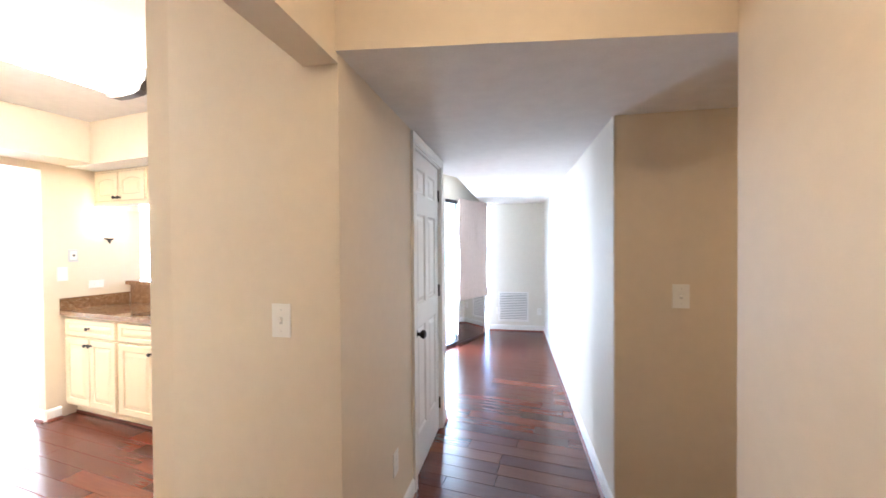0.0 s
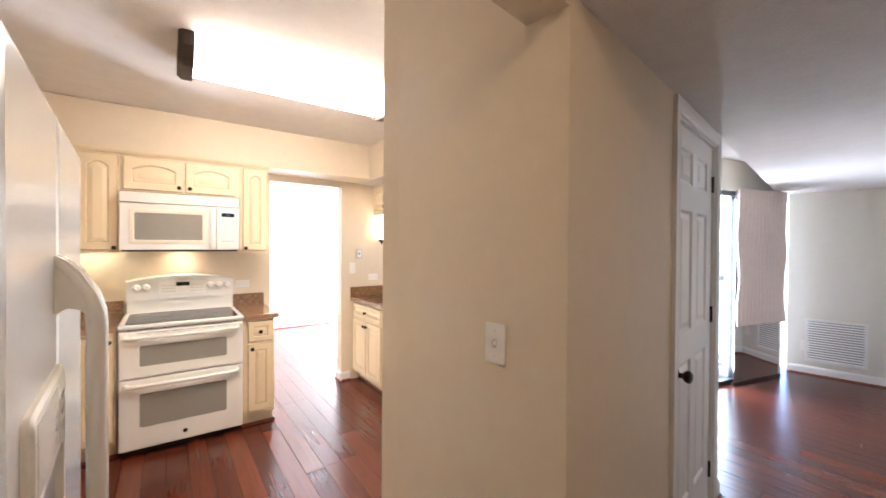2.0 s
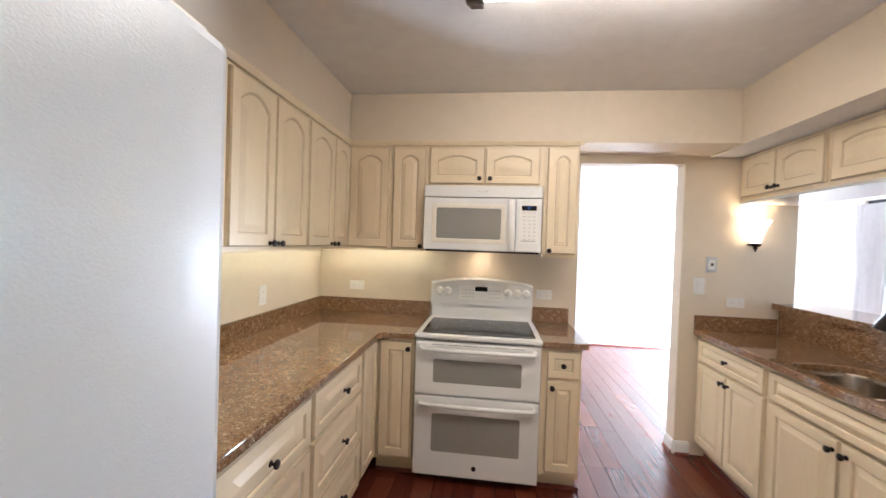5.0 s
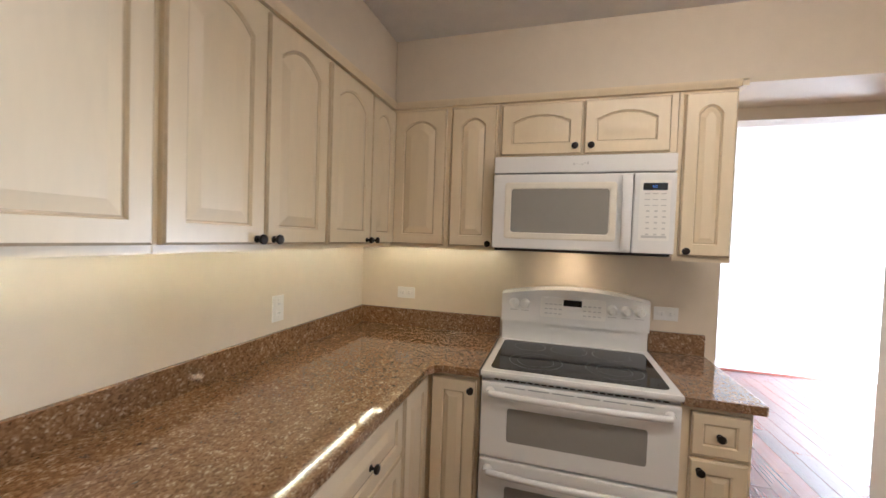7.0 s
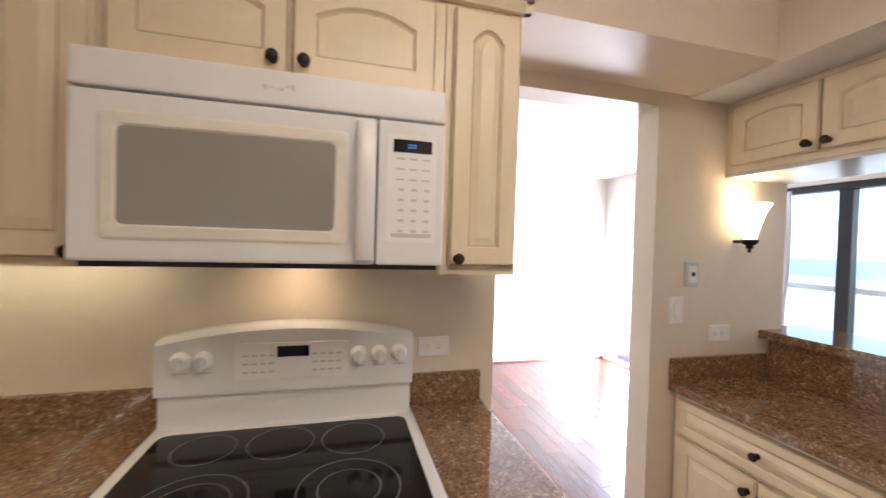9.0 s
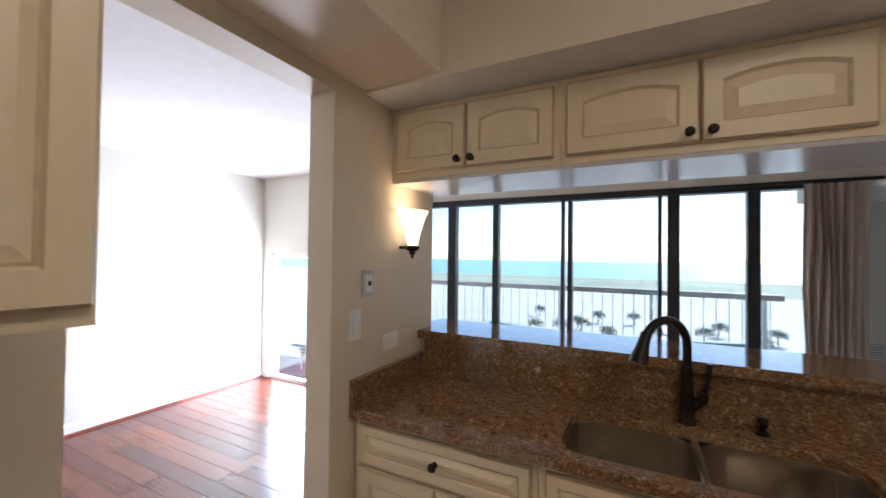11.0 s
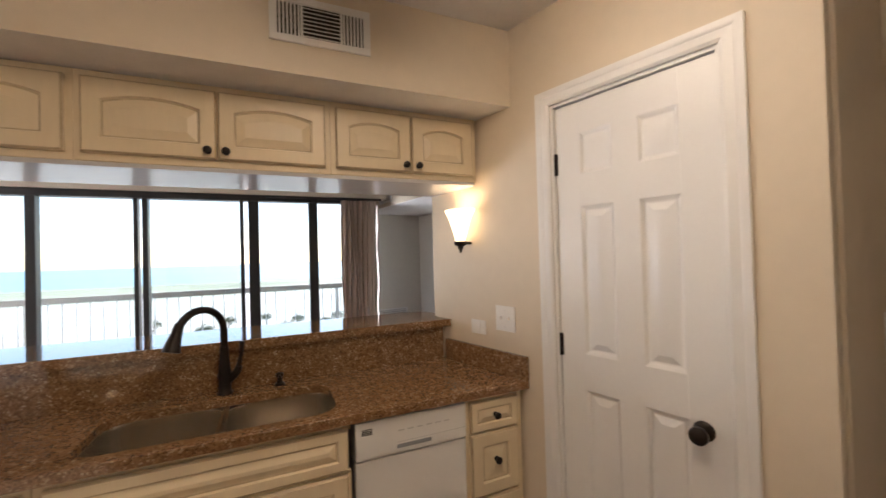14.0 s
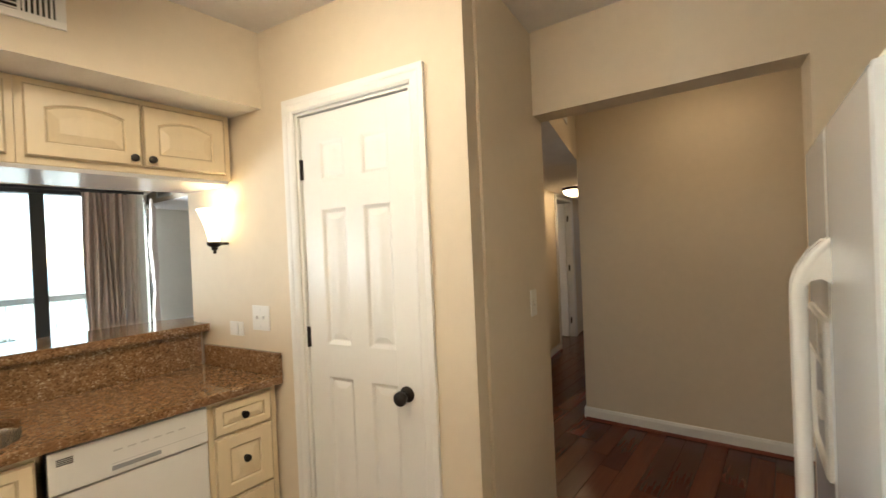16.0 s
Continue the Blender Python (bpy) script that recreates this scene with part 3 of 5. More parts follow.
CZ0, CZ1 = 0.873, 0.907
slab("worktop", "speckled brown granite corner worktop on cream cabinets", [(0.002, 0.002), (2.44, 0.002), (2.44, 0.70), (0.70, 0.70), (0.665, 0.715), (0.65, 0.75), (0.65, 0.910), (0.002, 0.910)], CZ0, CZ1)
slab("worktop", "small speckled brown granite worktop beside the range", [(0.002, 1.681), (0.65, 1.681), (0.65, 1.935), (0.64, 1.945), (0.002, 1.945)], CZ0, CZ1)


def rrect(x0, y0, x1, y1, r, n=6):
    pts = []
    for cx, cy, a0 in ((x1 - r, y0 + r, -90), (x1 - r, y1 - r, 0), (x0 + r, y1 - r, 90), (x0 + r, y0 + r, 180)):
        for i in range(n + 1):
            a = radians(a0 + 90 * i / n)
            pts.append((cx + r * math.cos(a), cy + r * math.sin(a)))
    return pts


SY0 = 2.822
slab("worktop", "speckled brown granite sink worktop with an undermounted double sink",
     [(0.002, SY0), (skew_x(SY0) - 0.006, SY0), (skew_x(3.378) - 0.006, 3.378), (0.002, 3.378)], CZ0, CZ1, hole=[rrect(0.765, 2.885, 1.548, 3.235, 0.085)])


def splash(label, pts, z1=1.012, t=0.02):
    """Upstand along a line, its back on the wall."""
    (x0, y0), (x1, y1) = pts
    d = Vector((x1 - x0, y1 - y0, 0))
    ln = d.length
    m = Matrix.Translation((x0, y0, 0)) @ Matrix.Rotation(math.atan2(d.y, d.x), 4, "Z")
    single("backsplash", bx(0, 0, CZ1 + 0.0005, ln, t, z1, bevel=0.002), GRANITE, label, "backsplash", m, "granite upstands")


splash("brown granite upstand on the wall behind the range", ((0.022, 0.024), (0.022, 0.906)))
splash("brown granite upstand along the counter wall", ((0.003, 0.002), (2.43, 0.002)))
splash("short brown granite upstand beside the range", ((0.022, 1.684), (0.022, 1.943)))
splash("brown granite upstand on the doorway side wall", ((0.022, SY0), (0.022, 3.355)))
splash("brown granite upstand on the pantry wall", ((skew_x(SY0) - 0.004, SY0), (skew_x(3.355) - 0.004, 3.355)))
single("backsplash", bx(0.0235, 3.357, CZ1 + 0.0005, skew_x(3.36) - 0.03, 3.378, 1.0825), GRANITE, "tall brown granite upstand below the breakfast bar", "backsplash", group="granite upstands")
slab("breakfast_bar", "speckled brown granite breakfast bar on a low wall",
     [(0.003, 3.325), (skew_x(3.325) - 0.006, 3.325), (skew_x(3.44) - 0.006, 3.44), (2.26, 3.50), (2.2, 3.66), (2.1, 3.70), (-0.06, 3.70), (-0.06, 3.475), (0.003, 3.475)], 1.083, 1.121)

# sink: two bowls
sink = thing("sink", "brushed steel double bowl undermount sink", "sink")
for x0, x1 in ((0.768, 1.142), (1.166, 1.546)):
    b = bmesh.new()
    rings = []
    for dz, ins, rr in ((0, -0.003, 0.08), (-0.02, 0.0, 0.08), (-0.19, 0.008, 0.07), (-0.217, 0.022, 0.06), (-0.228, 0.055, 0.05), (-0.23, 0.1, 0.04)):
        rings.append([(x, y, CZ0 - 0.0005 + dz) for x, y in rrect(x0 + ins, 2.885 + ins, x1 - ins, 3.235 - ins, rr)])
    loops(b, rings, cap0=False)
    bowl = part("bowl", b, STEEL, sink)
    b = bmesh.new()
    lathe(b, [(0.045, 0), (0.045, 0.003), (0.036, 0.004), (0.03, -0.006 + 0.008)], ((x0 + x1) / 2, 3.06, CZ0 - 0.2305), n=20)
    part("drain", b, STEEL, bowl)
b = bx(1.139, 2.886, CZ0 - 0.15, 1.169, 3.234, CZ0 + 0.004, bevel=0.012)
part("divider", b, STEEL, sink)

# faucet
faucet = thing("faucet", "dark bronze pull-down kitchen faucet behind the sink", "faucet", Matrix.Translation((1.14, 3.30, CZ1)))
b = bmesh.new()
lathe(b, [(0.03, 0), (0.03, 0.006), (0.025, 0.012), (0.024, 0.06), (0.026, 0.075), (0.021, 0.12), (0.0165, 0.2)], n=20)
part("base", b, BRONZE, faucet)
b = bmesh.new()
pts = [(0, 0, 0.19), (0, 0, 0.27)] + [(-0.075 * 0.5 * (1 - math.cos(a)) * 1.9, -0.11 * (1 - math.cos(a)) / 2 * 1.4, 0.27 + 0.1 * math.sin(a)) for a in [math.pi * i / 12 for i in range(1, 11)]]
tube(b, pts, 0.0145, 14)
part("spout", b, BRONZE, faucet)
e_ = Vector(pts[-1])
b = bmesh.new()
tube(b, [e_ + Vector((0.002, 0.002, 0.01)), e_ + Vector((-0.008, -0.01, -0.03)), e_ + Vector((-0.016, -0.018, -0.06)), e_ + Vector((-0.022, -0.026, -0.09))], [0.017, 0.02, 0.026, 0.031], 16)
part("spray_head", b, BRONZE, faucet)
b = bmesh.new()
tube(b, [(0.015, 0, 0.055), (0.045, 0, 0.085), (0.055, 0, 0.11)], [0.017, 0.016, 0.014], 12)
tube(b, [(0.052, 0, 0.1), (0.063, 0.004, 0.16), (0.068, 0.006, 0.215)], [0.011, 0.008, 0.010], 12)
part("lever", b, BRONZE, faucet)
disp = thing("soap_dispenser", "small dark bronze soap dispenser on the worktop", "dispenser", Matrix.Translation((1.355, 3.31, CZ1)))
b = bmesh.new()
lathe(b, [(0.022, 0), (0.022, 0.008), (0.012, 0.014), (0.011, 0.035), (0.016, 0.04), (0.016, 0.052), (0.006, 0.056)], n=16)
part("body", b, BRONZE, disp)
b = bmesh.new()
tube(b, [(0, 0, 0.047), (0.0, -0.03, 0.05), (0, -0.045, 0.042)], 0.006, 8)
part("nozzle", b, BRONZE, disp)


# ---- range ----
def bar(b, x0, x1, y, z, r, bow=0.0, n=12, axis="x"):
    """A rounded handle bar along local x, bowed out by bow."""
    pts = []
    for i in range(n + 1):
        k = i / n
        pts.append((x0 + (x1 - x0) * k, y + bow * (1 - (2 * k - 1) ** 2), z))
    return tube(b, pts, r, 12)


RW, RD = 0.762, 0.655
rng = thing("range", "white electric double oven range with black glass top", "range", west(1.679))
part("body", bx(0.002, 0.02, 0.05, RW - 0.002, RD - 0.03, 0.888, bevel=0.004), ENAMEL, rng)
part("plinth", bx(0.02, 0.05, 0.0, RW - 0.02, RD - 0.07, 0.05), BLACK, rng, "black recessed plinth")
b = bx(0.0, 0.02, 0.888, RW, RD + 0.01, 0.912, bevel=0.009)
top = part("cooktop_frame", b, ENAMEL, rng)
b = bmesh.new()
loops(b, [[(x, y, z) for x, y in rrect(0.035, 0.125, RW - 0.035, RD - 0.035, 0.03)] for z in (0.905, 0.9145)])
glass = part("cooktop_glass", b, BLKGLASS, top, "black ceramic glass")
for cx, cy, rs in ((0.20, 0.235, (0.085,)), (0.395, 0.225, (0.085,)), (0.585, 0.225, (0.075,)), (0.215, 0.465, (0.115, 0.07)), (0.545, 0.465, (0.115, 0.08))):
    b = bmesh.new()
    for r in rs:
        lathe(b, [(r, 0), (r, 0.0006), (r + 0.0022, 0.0006), (r + 0.0022, 0), (r, 0)], (cx, cy, 0.9146), n=44, cap=False)
    part("burner_ring", b, RING, glass, "thin grey burner ring")
# backguard with an arched head
b = bmesh.new()
rings = []
for y, lift in ((0.015, 0.0), (0.085, 0.0), (0.105, -0.012)):
    r = [(0.008, y, 1.015), (RW - 0.008, y, 1.015)]
    for i in range(13):
        k = 1 - 2 * i / 12
        r.append((RW / 2 + (RW / 2 - 0.008) * k, y, 1.175 + lift + 0.042 * (1 - k * k)))
    rings.append(r)
loops(b, rings)
guard = part("backguard", b, ENAMEL, rng)
part("backguard_foot", bx(0.012, 0.02, 0.905, RW - 0.012, 0.09, 1.016, bevel=0.004), ENAMEL, rng)
b = bmesh.new()
loops(b, [[(RW / 2 + x, y, 1.105 + z) for x, z in rrect(-0.165, -0.05, 0.165, 0.058, 0.012)] for y in (0.1035, 0.1085)])
cp = part("control_panel", b, PLASTIC, guard)
part("display", bx(RW / 2 - 0.046, 0.1085, 1.12, RW / 2 + 0.046, 0.1105, 1.153), LCD, cp, "dark clock display")
for sx in (-1, 1):
    for i in range(4):
        for j in range(3):
            x = RW / 2 + sx * (0.062 + 0.024 * i)
            z = 1.073 + 0.025 * j
            part("button", bx(x - 0.008, 0.1085, z, x + 0.008, 0.1096, z + 0.006), PRINT, cp)
for x in (RW - 0.075, RW - 0.135, 0.055, 0.12, 0.185):
    b = bmesh.new()
    lathe(b, [(0.027, 0.1), (0.027, 0.108), (0.022, 0.116), (0.0205, 0.13), (0.017, 0.134)], (x, 0, 1.118), "y", 20)
    box(b, x - 0.006, 0.118, 1.097, x + 0.006, 0.141, 1.139, bevel=0.003)
    part("knob", b, PLASTIC, guard)
    part("dial_print", bx(x - 0.02, 0.1045, 1.078, x + 0.02, 0.1052, 1.083), PRINT, guard)


def oven_door(z0, z1, wz0, wz1, hz):
    d = part("oven_door", bx(0.006, RD - 0.03, z0, RW - 0.006, RD + 0.006, z1, bevel=0.008), ENAMEL, rng)
    b = bmesh.new()
    loops(b, [[(x, y, z) for x, z in rrect(0.118 - o, wz0 - o, RW - 0.118 + o, wz1 + o, 0.012)] for y, o in ((RD + 0.004, 0.0), (RD + 0.0075, 0.0))])
    part("window", b, OVENGLASS, d, "grey oven window")
    b = bmesh.new()
    bar(b, 0.045, RW - 0.045, RD + 0.03, hz, 0.0135, 0.016)
    for x in (0.045, RW - 0.045):
        tube(b, [(x, RD, hz), (x, RD + 0.018, hz), (x, RD + 0.034, hz)], [0.022, 0.018, 0.0145], 12)
    part("handle", b, ENAMEL, d)
    return d


oven_door(0.548, 0.868, 0.625, 0.765, 0.828)
d_ = oven_door(0.055, 0.538, 0.205, 0.435, 0.497)
b = bmesh.new()
lathe(b, [(0.0145, 0.0), (0.0145, 0.002), (0.012, 0.003)], (RW / 2, RD + 0.006, 0.118), "y", 20)
part("badge", b, BRONZE, d_, "small round dark badge")
for i in range(24):
    x = 0.05 + (RW - 0.1) * i / 24
    part("vent_slot", bx(x, RD - 0.004, 0.8775, x + 0.019, RD + 0.0015, 0.8805), BLACK, rng)
for i in range(6):
    x = 0.1 + 0.095 * i
    part("vent_slot", bx(x, RD + 0.004, 0.851, x + 0.082, RD + 0.0066, 0.855), GREYPL, rng)

# ---- microwave ----
MW0, MW1, MD = 1.425, 1.848, 0.45
mw = thing("microwave", "white over-the-range microwave oven", "microwave", west(1.672))
MWW = 0.762
part("body", bx(0.004, 0.0, MW0 + 0.01, MWW - 0.004, MD - 0.045, MW1, bevel=0.003), ENAMEL, mw)
part("vent_panel", bx(0.0, MD - 0.045, 1.772, MWW, MD, MW1, bevel=0.006), ENAMEL, mw)
b = bx(0.01, 0.04, MW0 - 0.012, MWW - 0.01, MD - 0.02, MW0 + 0.008, bevel=0.003)
under = part("underside", b, BLACK, mw, "black vent underside")
LAMPW = mat("lit_cooktop_lamp", (0.9, 0.85, 0.75), 0.4, emit=(1.0, 0.72, 0.4), strength=8.0)
part("cooktop_lamp", bx(MWW / 2 - 0.06, 0.09, MW0 - 0.0145, MWW / 2 + 0.06, 0.13, MW0 - 0.012), LAMPW, under, "lit cooktop lamp")
# local x runs from the control side to the door side
door = part("door", bx(0.165, MD - 0.043, MW0, MWW, MD + 0.002, 1.766, bevel=0.007), ENAMEL, mw)
b = bmesh.new()
x0, x1, z0, z1 = 0.228, MWW - 0.055, MW0 + 0.045, 1.728
rings = []
for ins, y in ((0, 0.001), (0.0, 0.004), (0.006, 0.006), (0.026, 0.006), (0.032, 0.001)):
    rings.append([(x, MD + y, z) for x, z in rrect(x0 + ins, z0 + ins, x1 - ins, z1 - ins, 0.014)])
loops(b, rings, cap0=False, cap1=False)
part("window_frame", b, mat("pale_cream_plastic", (0.78, 0.73, 0.62), 0.35), door, "cream window surround")
b = bmesh.new()
loops(b, [[(x, MD + y, z) for x, z in rrect(x0 + 0.03, z0 + 0.03, x1 - 0.03, z1 - 0.03, 0.01)] for y in (0.0, 0.0028)])
part("window", b, OVENGLASS, door, "grey mesh window")
b = bmesh.new()
pts = [(0.192, MD + 0.004 + 0.03 * math.sin(math.pi * i / 12) ** 0.5, MW0 + 0.012 + 0.318 * i / 12) for i in range(13)]
rings = [[(x + dx, y + dy, z) for dx, dy in ((-0.018, -0.006), (-0.019, 0.004), (-0.012, 0.009), (0.012, 0.009), (0.019, 0.004), (0.018, -0.006))] for x, y, z in pts]
loops(b, rings)
part("handle", b, ENAMEL, door)
panel = part("control_panel", bx(0.0, MD - 0.043, MW0, 0.162, MD + 0.002, 1.766, bevel=0.006), ENAMEL, mw)
b = bmesh.new()
loops(b, [[(x, MD + y, z) for x, z in rrect(0.022, MW0 + 0.055, 0.14, 1.735, 0.006)] for y in (0.001, 0.0032)])
pad = part("keypad", b, PLASTIC, panel)
part("display", bx(0.035, MD + 0.003, 1.692, 0.127, MD + 0.0045, 1.722), LCD, panel, "dark clock display")
for dx in (0.074, 0.081, 0.088):
    for dz in (0, 0.006):
        part("digit", bx(dx, MD + 0.0045, 1.703 + dz, dx + 0.0035, MD + 0.005, 1.7055 + dz), LCDBLUE, panel, "blue display digit")
for j in range(8):
    for i in range(3):
        x, z = 0.038 + 0.031 * i, 1.675 - 0.0245 * j
        part("button", bx(x, MD + 0.0032, z, x + (0.02 if j < 3 else 0.013), MD + 0.0042, z + (0.004 if j < 3 else 0.006)), PRINT, panel)
part("button", bx(0.032, MD + 0.0032, MW0 + 0.066, 0.128, MD + 0.0042, MW0 + 0.076), PRINT, panel)
b = bmesh.new()
for i in range(6):
    box(b, MWW / 2 - 0.034 + 0.0115 * i, MD, 1.806 + 0.004 * math.sin(2 * i), MWW / 2 - 0.026 + 0.0115 * i, MD + 0.0008, 1.812 + 0.006 * math.cos(i))
part("logo", b, PRINT, mw, "small grey maker mark")

# rope light under the wall cabinets
ROPE = mat("lit_rope_light", (0.9, 0.85, 0.6), 0.4, emit=(1.0, 0.92, 0.6), strength=11.0)
b = bmesh.new()
for i in range(126):
    box(b, 2.2 - 0.0165 * i, 0.16, 1.418, 2.191 - 0.0165 * i, 0.164, 1.423)
for i in range(43):
    box(b, 0.12, 0.18 + 0.0165 * i, 1.418, 0.124, 0.189 + 0.0165 * i, 1.423)
single("rope_light", b, ROPE, "lit warm beaded rope light under the wall cabinets", "light", kind="stuff")

# ---- refrigerator ----
FX0, FX1, FY, FZ = 2.455, 3.375, 0.978, 1.735
FS = 2.938
fr = thing("refrigerator", "white pebbled side-by-side refrigerator with curved handles", "refrigerator",
           Matrix.Translation((FX0, FY, 0)) @ Matrix.Rotation(radians(3.5), 4, "Z") @ Matrix.Translation((-FX0, -FY, 0)))
part("body", bx(FX0 + 0.004, 0.06, 0.02, FX1 - 0.004, FY - 0.085, FZ - 0.01, bevel=0.006), PEBBLE, fr)
part("kick_plate", bx(FX0 + 0.02, FY - 0.09, 0.0, FX1 - 0.02, FY - 0.06, 0.075), GREYPL, fr, "grey kick plate")
dl = part("refrigerator_door", bx(FX0, FY - 0.078, 0.08, FS - 0.004, FY, FZ, bevel=0.016), PEBBLE, fr)
dr = part("freezer_door", bx(FS + 0.004, FY - 0.078, 0.08, FX1, FY, FZ, bevel=0.016), PEBBLE, fr)
part("hinge_cover", bx(FX0 + 0.02, FY - 0.12, FZ - 0.002, FX0 + 0.1, FY - 0.02, FZ + 0.014, bevel=0.004), PLASTIC, fr)
part("hinge_cover", bx(FX1 - 0.1, FY - 0.12, FZ - 0.002, FX1 - 0.02, FY - 0.02, FZ + 0.014, bevel=0.004), PLASTIC, fr)
part("gasket", bx(FS - 0.004, FY - 0.075, 0.09, FS + 0.004, FY - 0.02, FZ - 0.01), GREYPL, fr, "grey door gasket")


def fridge_handle(parent, x):
    b = bmesh.new()
    path = []
    for i in range(25):
        k = i / 24
        z = 1.445 - 0.9 * k
        e = min(k, 1 - k) / 0.16
        off = 0.066 * (1 - (1 - min(1, e)) ** 2.2)
        path.append((FY - 0.006 + off, z, 0.05 if e < 0.35 else 0.0))
    rings = []
    for i, (y, z, _) in enumerate(path):
        e = min(i, 24 - i) / 24 / 0.16
        hw = 0.0155 + 0.003 * max(0, 1 - e)
        rings.append([(x + hw * math.cos(a), y + 0.017 * math.sin(a), z) for a in [2 * math.pi * q / 14 for q in range(14)]])
    loops(b, rings)
    # swept feet that widen towards the door
    for zt, s in ((1.445, -1), (0.545, 1)):
        ring = []
        for y, l0, l1 in ((FY - 0.004, -0.006, 0.115), (FY + 0.018, 0.008, 0.1), (FY + 0.036, 0.028, 0.105), (FY + 0.052, 0.06, 0.125)):
            ring.append([(x - 0.0145, y, zt + s * l0), (x + 0.0145, y, zt + s * l0), (x + 0.0145, y, zt + s * l1), (x - 0.0145, y, zt + s * l1)])
        loops(b, ring)
    part("handle", b, ENAMEL, parent, "curved white handle")


fridge_handle(dl, FS - 0.03)
fridge_handle(dr, FS + 0.03)
b = bmesh.new()
rings = []
for ins, y in ((0, -0.002), (0, 0.008), (0.006, 0.013)):
    rings.append([(x, FY + y, z) for x, z in rrect(2.957 + ins, 0.80 + ins, 3.285 - ins, 1.236 - ins, 0.018)])
loops(b, rings, cap1=False)
r2 = [[(x, FY + y, z) for x, z in rrect(2.985, 0.82, 3.257, 1.095, 0.03)] for y in (0.013, -0.0005)]
loops(b, [rings[2], r2[0], r2[1]], cap0=False)
dsp = part("dispenser", b, PLASTIC, dr, "white water and ice dispenser")
b = bmesh.new()
loops(b, [[(x, FY + y, z) for x, z in rrect(2.99, 0.826, 3.252, 1.088, 0.028)] for y in (-0.0002, 0.0012)])
# The hollow is shallow, so its shade is painted as darker grey.
part("recess", b, mat("shaded_grey_plastic", (0.42, 0.43, 0.45), 0.4), dsp, "dispenser recess, its shade put into the grey")
part("paddle", bx(3.09, FY, 0.92, 3.15, FY + 0.012, 0.99, bevel=0.004), PLASTIC, dsp)
for i in range(3):
    part("button", bx(2.985, FY + 0.0125, 1.122 + 0.028 * i, 3.012, FY + 0.0142, 1.132 + 0.028 * i), PRINT, dsp)
part("panel", bx(3.06, FY + 0.011, 1.112, 3.26, FY + 0.0142, 1.218, bevel=0.001), ENAMEL, dsp, "glossy white control panel")
for i in range(4):
    part("print", bx(3.075, FY + 0.0142, 1.13 + 0.02 * i, 3.10, FY + 0.0146, 1.134 + 0.02 * i), PRINT, dsp)

# ---- dishwasher ----
dw = thing("dishwasher", "white built-in dishwasher under the granite worktop", "dishwasher", Matrix.Translation((2.054, 3.30, 0)) @ R180)
DWD = 3.30 - 2.845
part("body", bx(0.006, 0.02, 0.1, 0.454, DWD - 0.05, 0.865), GREYPL, dw)
part("door", bx(0.004, DWD - 0.05, 0.13, 0.456, DWD, 0.715, bevel=0.006), ENAMEL, dw)
pn = part("control_panel", bx(0.004, DWD - 0.05, 0.722, 0.456, DWD + 0.008, 0.862, bevel=0.008), ENAMEL, dw)
b = bx(0.16, DWD + 0.0075, 0.742, 0.30, DWD + 0.010, 0.757, bevel=0.001)
part("latch", b, GREYPL, pn, "grey door latch")
for i in range(4):
    part("vent_slot", bx(0.395, DWD + 0.007, 0.815 + 0.006 * i, 0.435, DWD + 0.009, 0.818 + 0.006 * i), BLACK, pn)
for i in range(6):
    part("button", bx(0.08 + 0.038 * i, DWD + 0.007, 0.806, 0.105 + 0.038 * i, DWD + 0.009, 0.811), PRINT, pn)
part("seam", bx(0.01, DWD + 0.0075, 0.764, 0.30, DWD + 0.0085, 0.7665), PRINT, pn)
part("kick_plate", bx(0.006, DWD - 0.09, 0.0, 0.454, DWD - 0.075, 0.125), BLACK, dw)


# ---- doors ----
def six_panel(w, h, t=0.036):
    """Leaf centred on x, foot at z 0, thickness along y: core, proud stiles and rails, raised panels on both faces."""
    r = 0.013
    b = bx(-w / 2 + 0.01, r, 0.01, w / 2 - 0.01, t - r, h - 0.01)
    s, ms = 0.105, 0.09
    pw = (w - 2 * s - ms) / 2
    rows = ((0.24, 0.92), (1.06, 1.64), (1.765, 1.93))
    box(b, -w / 2, 0, 0, -w / 2 + s, t, h, bevel=0.002)
    box(b, w / 2 - s, 0, 0, w / 2, t, h, bevel=0.002)
    for z0, z1 in ((0, 0.24), (0.92, 1.06), (1.64, 1.765), (1.93, h)):
        box(b, -w / 2 + s, 0, z0, w / 2 - s, t, z1)
    for z0, z1 in rows:
        box(b, -ms / 2, 0, z0, ms / 2, t, z1)
    for zb, zt in rows:
        for x0 in (-w / 2 + s, ms / 2):
            for y, sg in ((t - r, 1), (r, -1)):
                rings = []
                for ins, d in ((0, r - 0.0005), (0.004, r - 0.002), (0.012, 0.003), (0.017, 0.001), (0.021, 0.001), (0.045, r - 0.003)):
                    rings.append([(x, y + sg * d, z) for x, z in ((x0 + ins, zb + ins), (x0 + pw - ins, zb + ins), (x0 + pw - ins, zt - ins), (x0 + ins, zt - ins))])
                loops(b, rings, cap0=False)
    return b


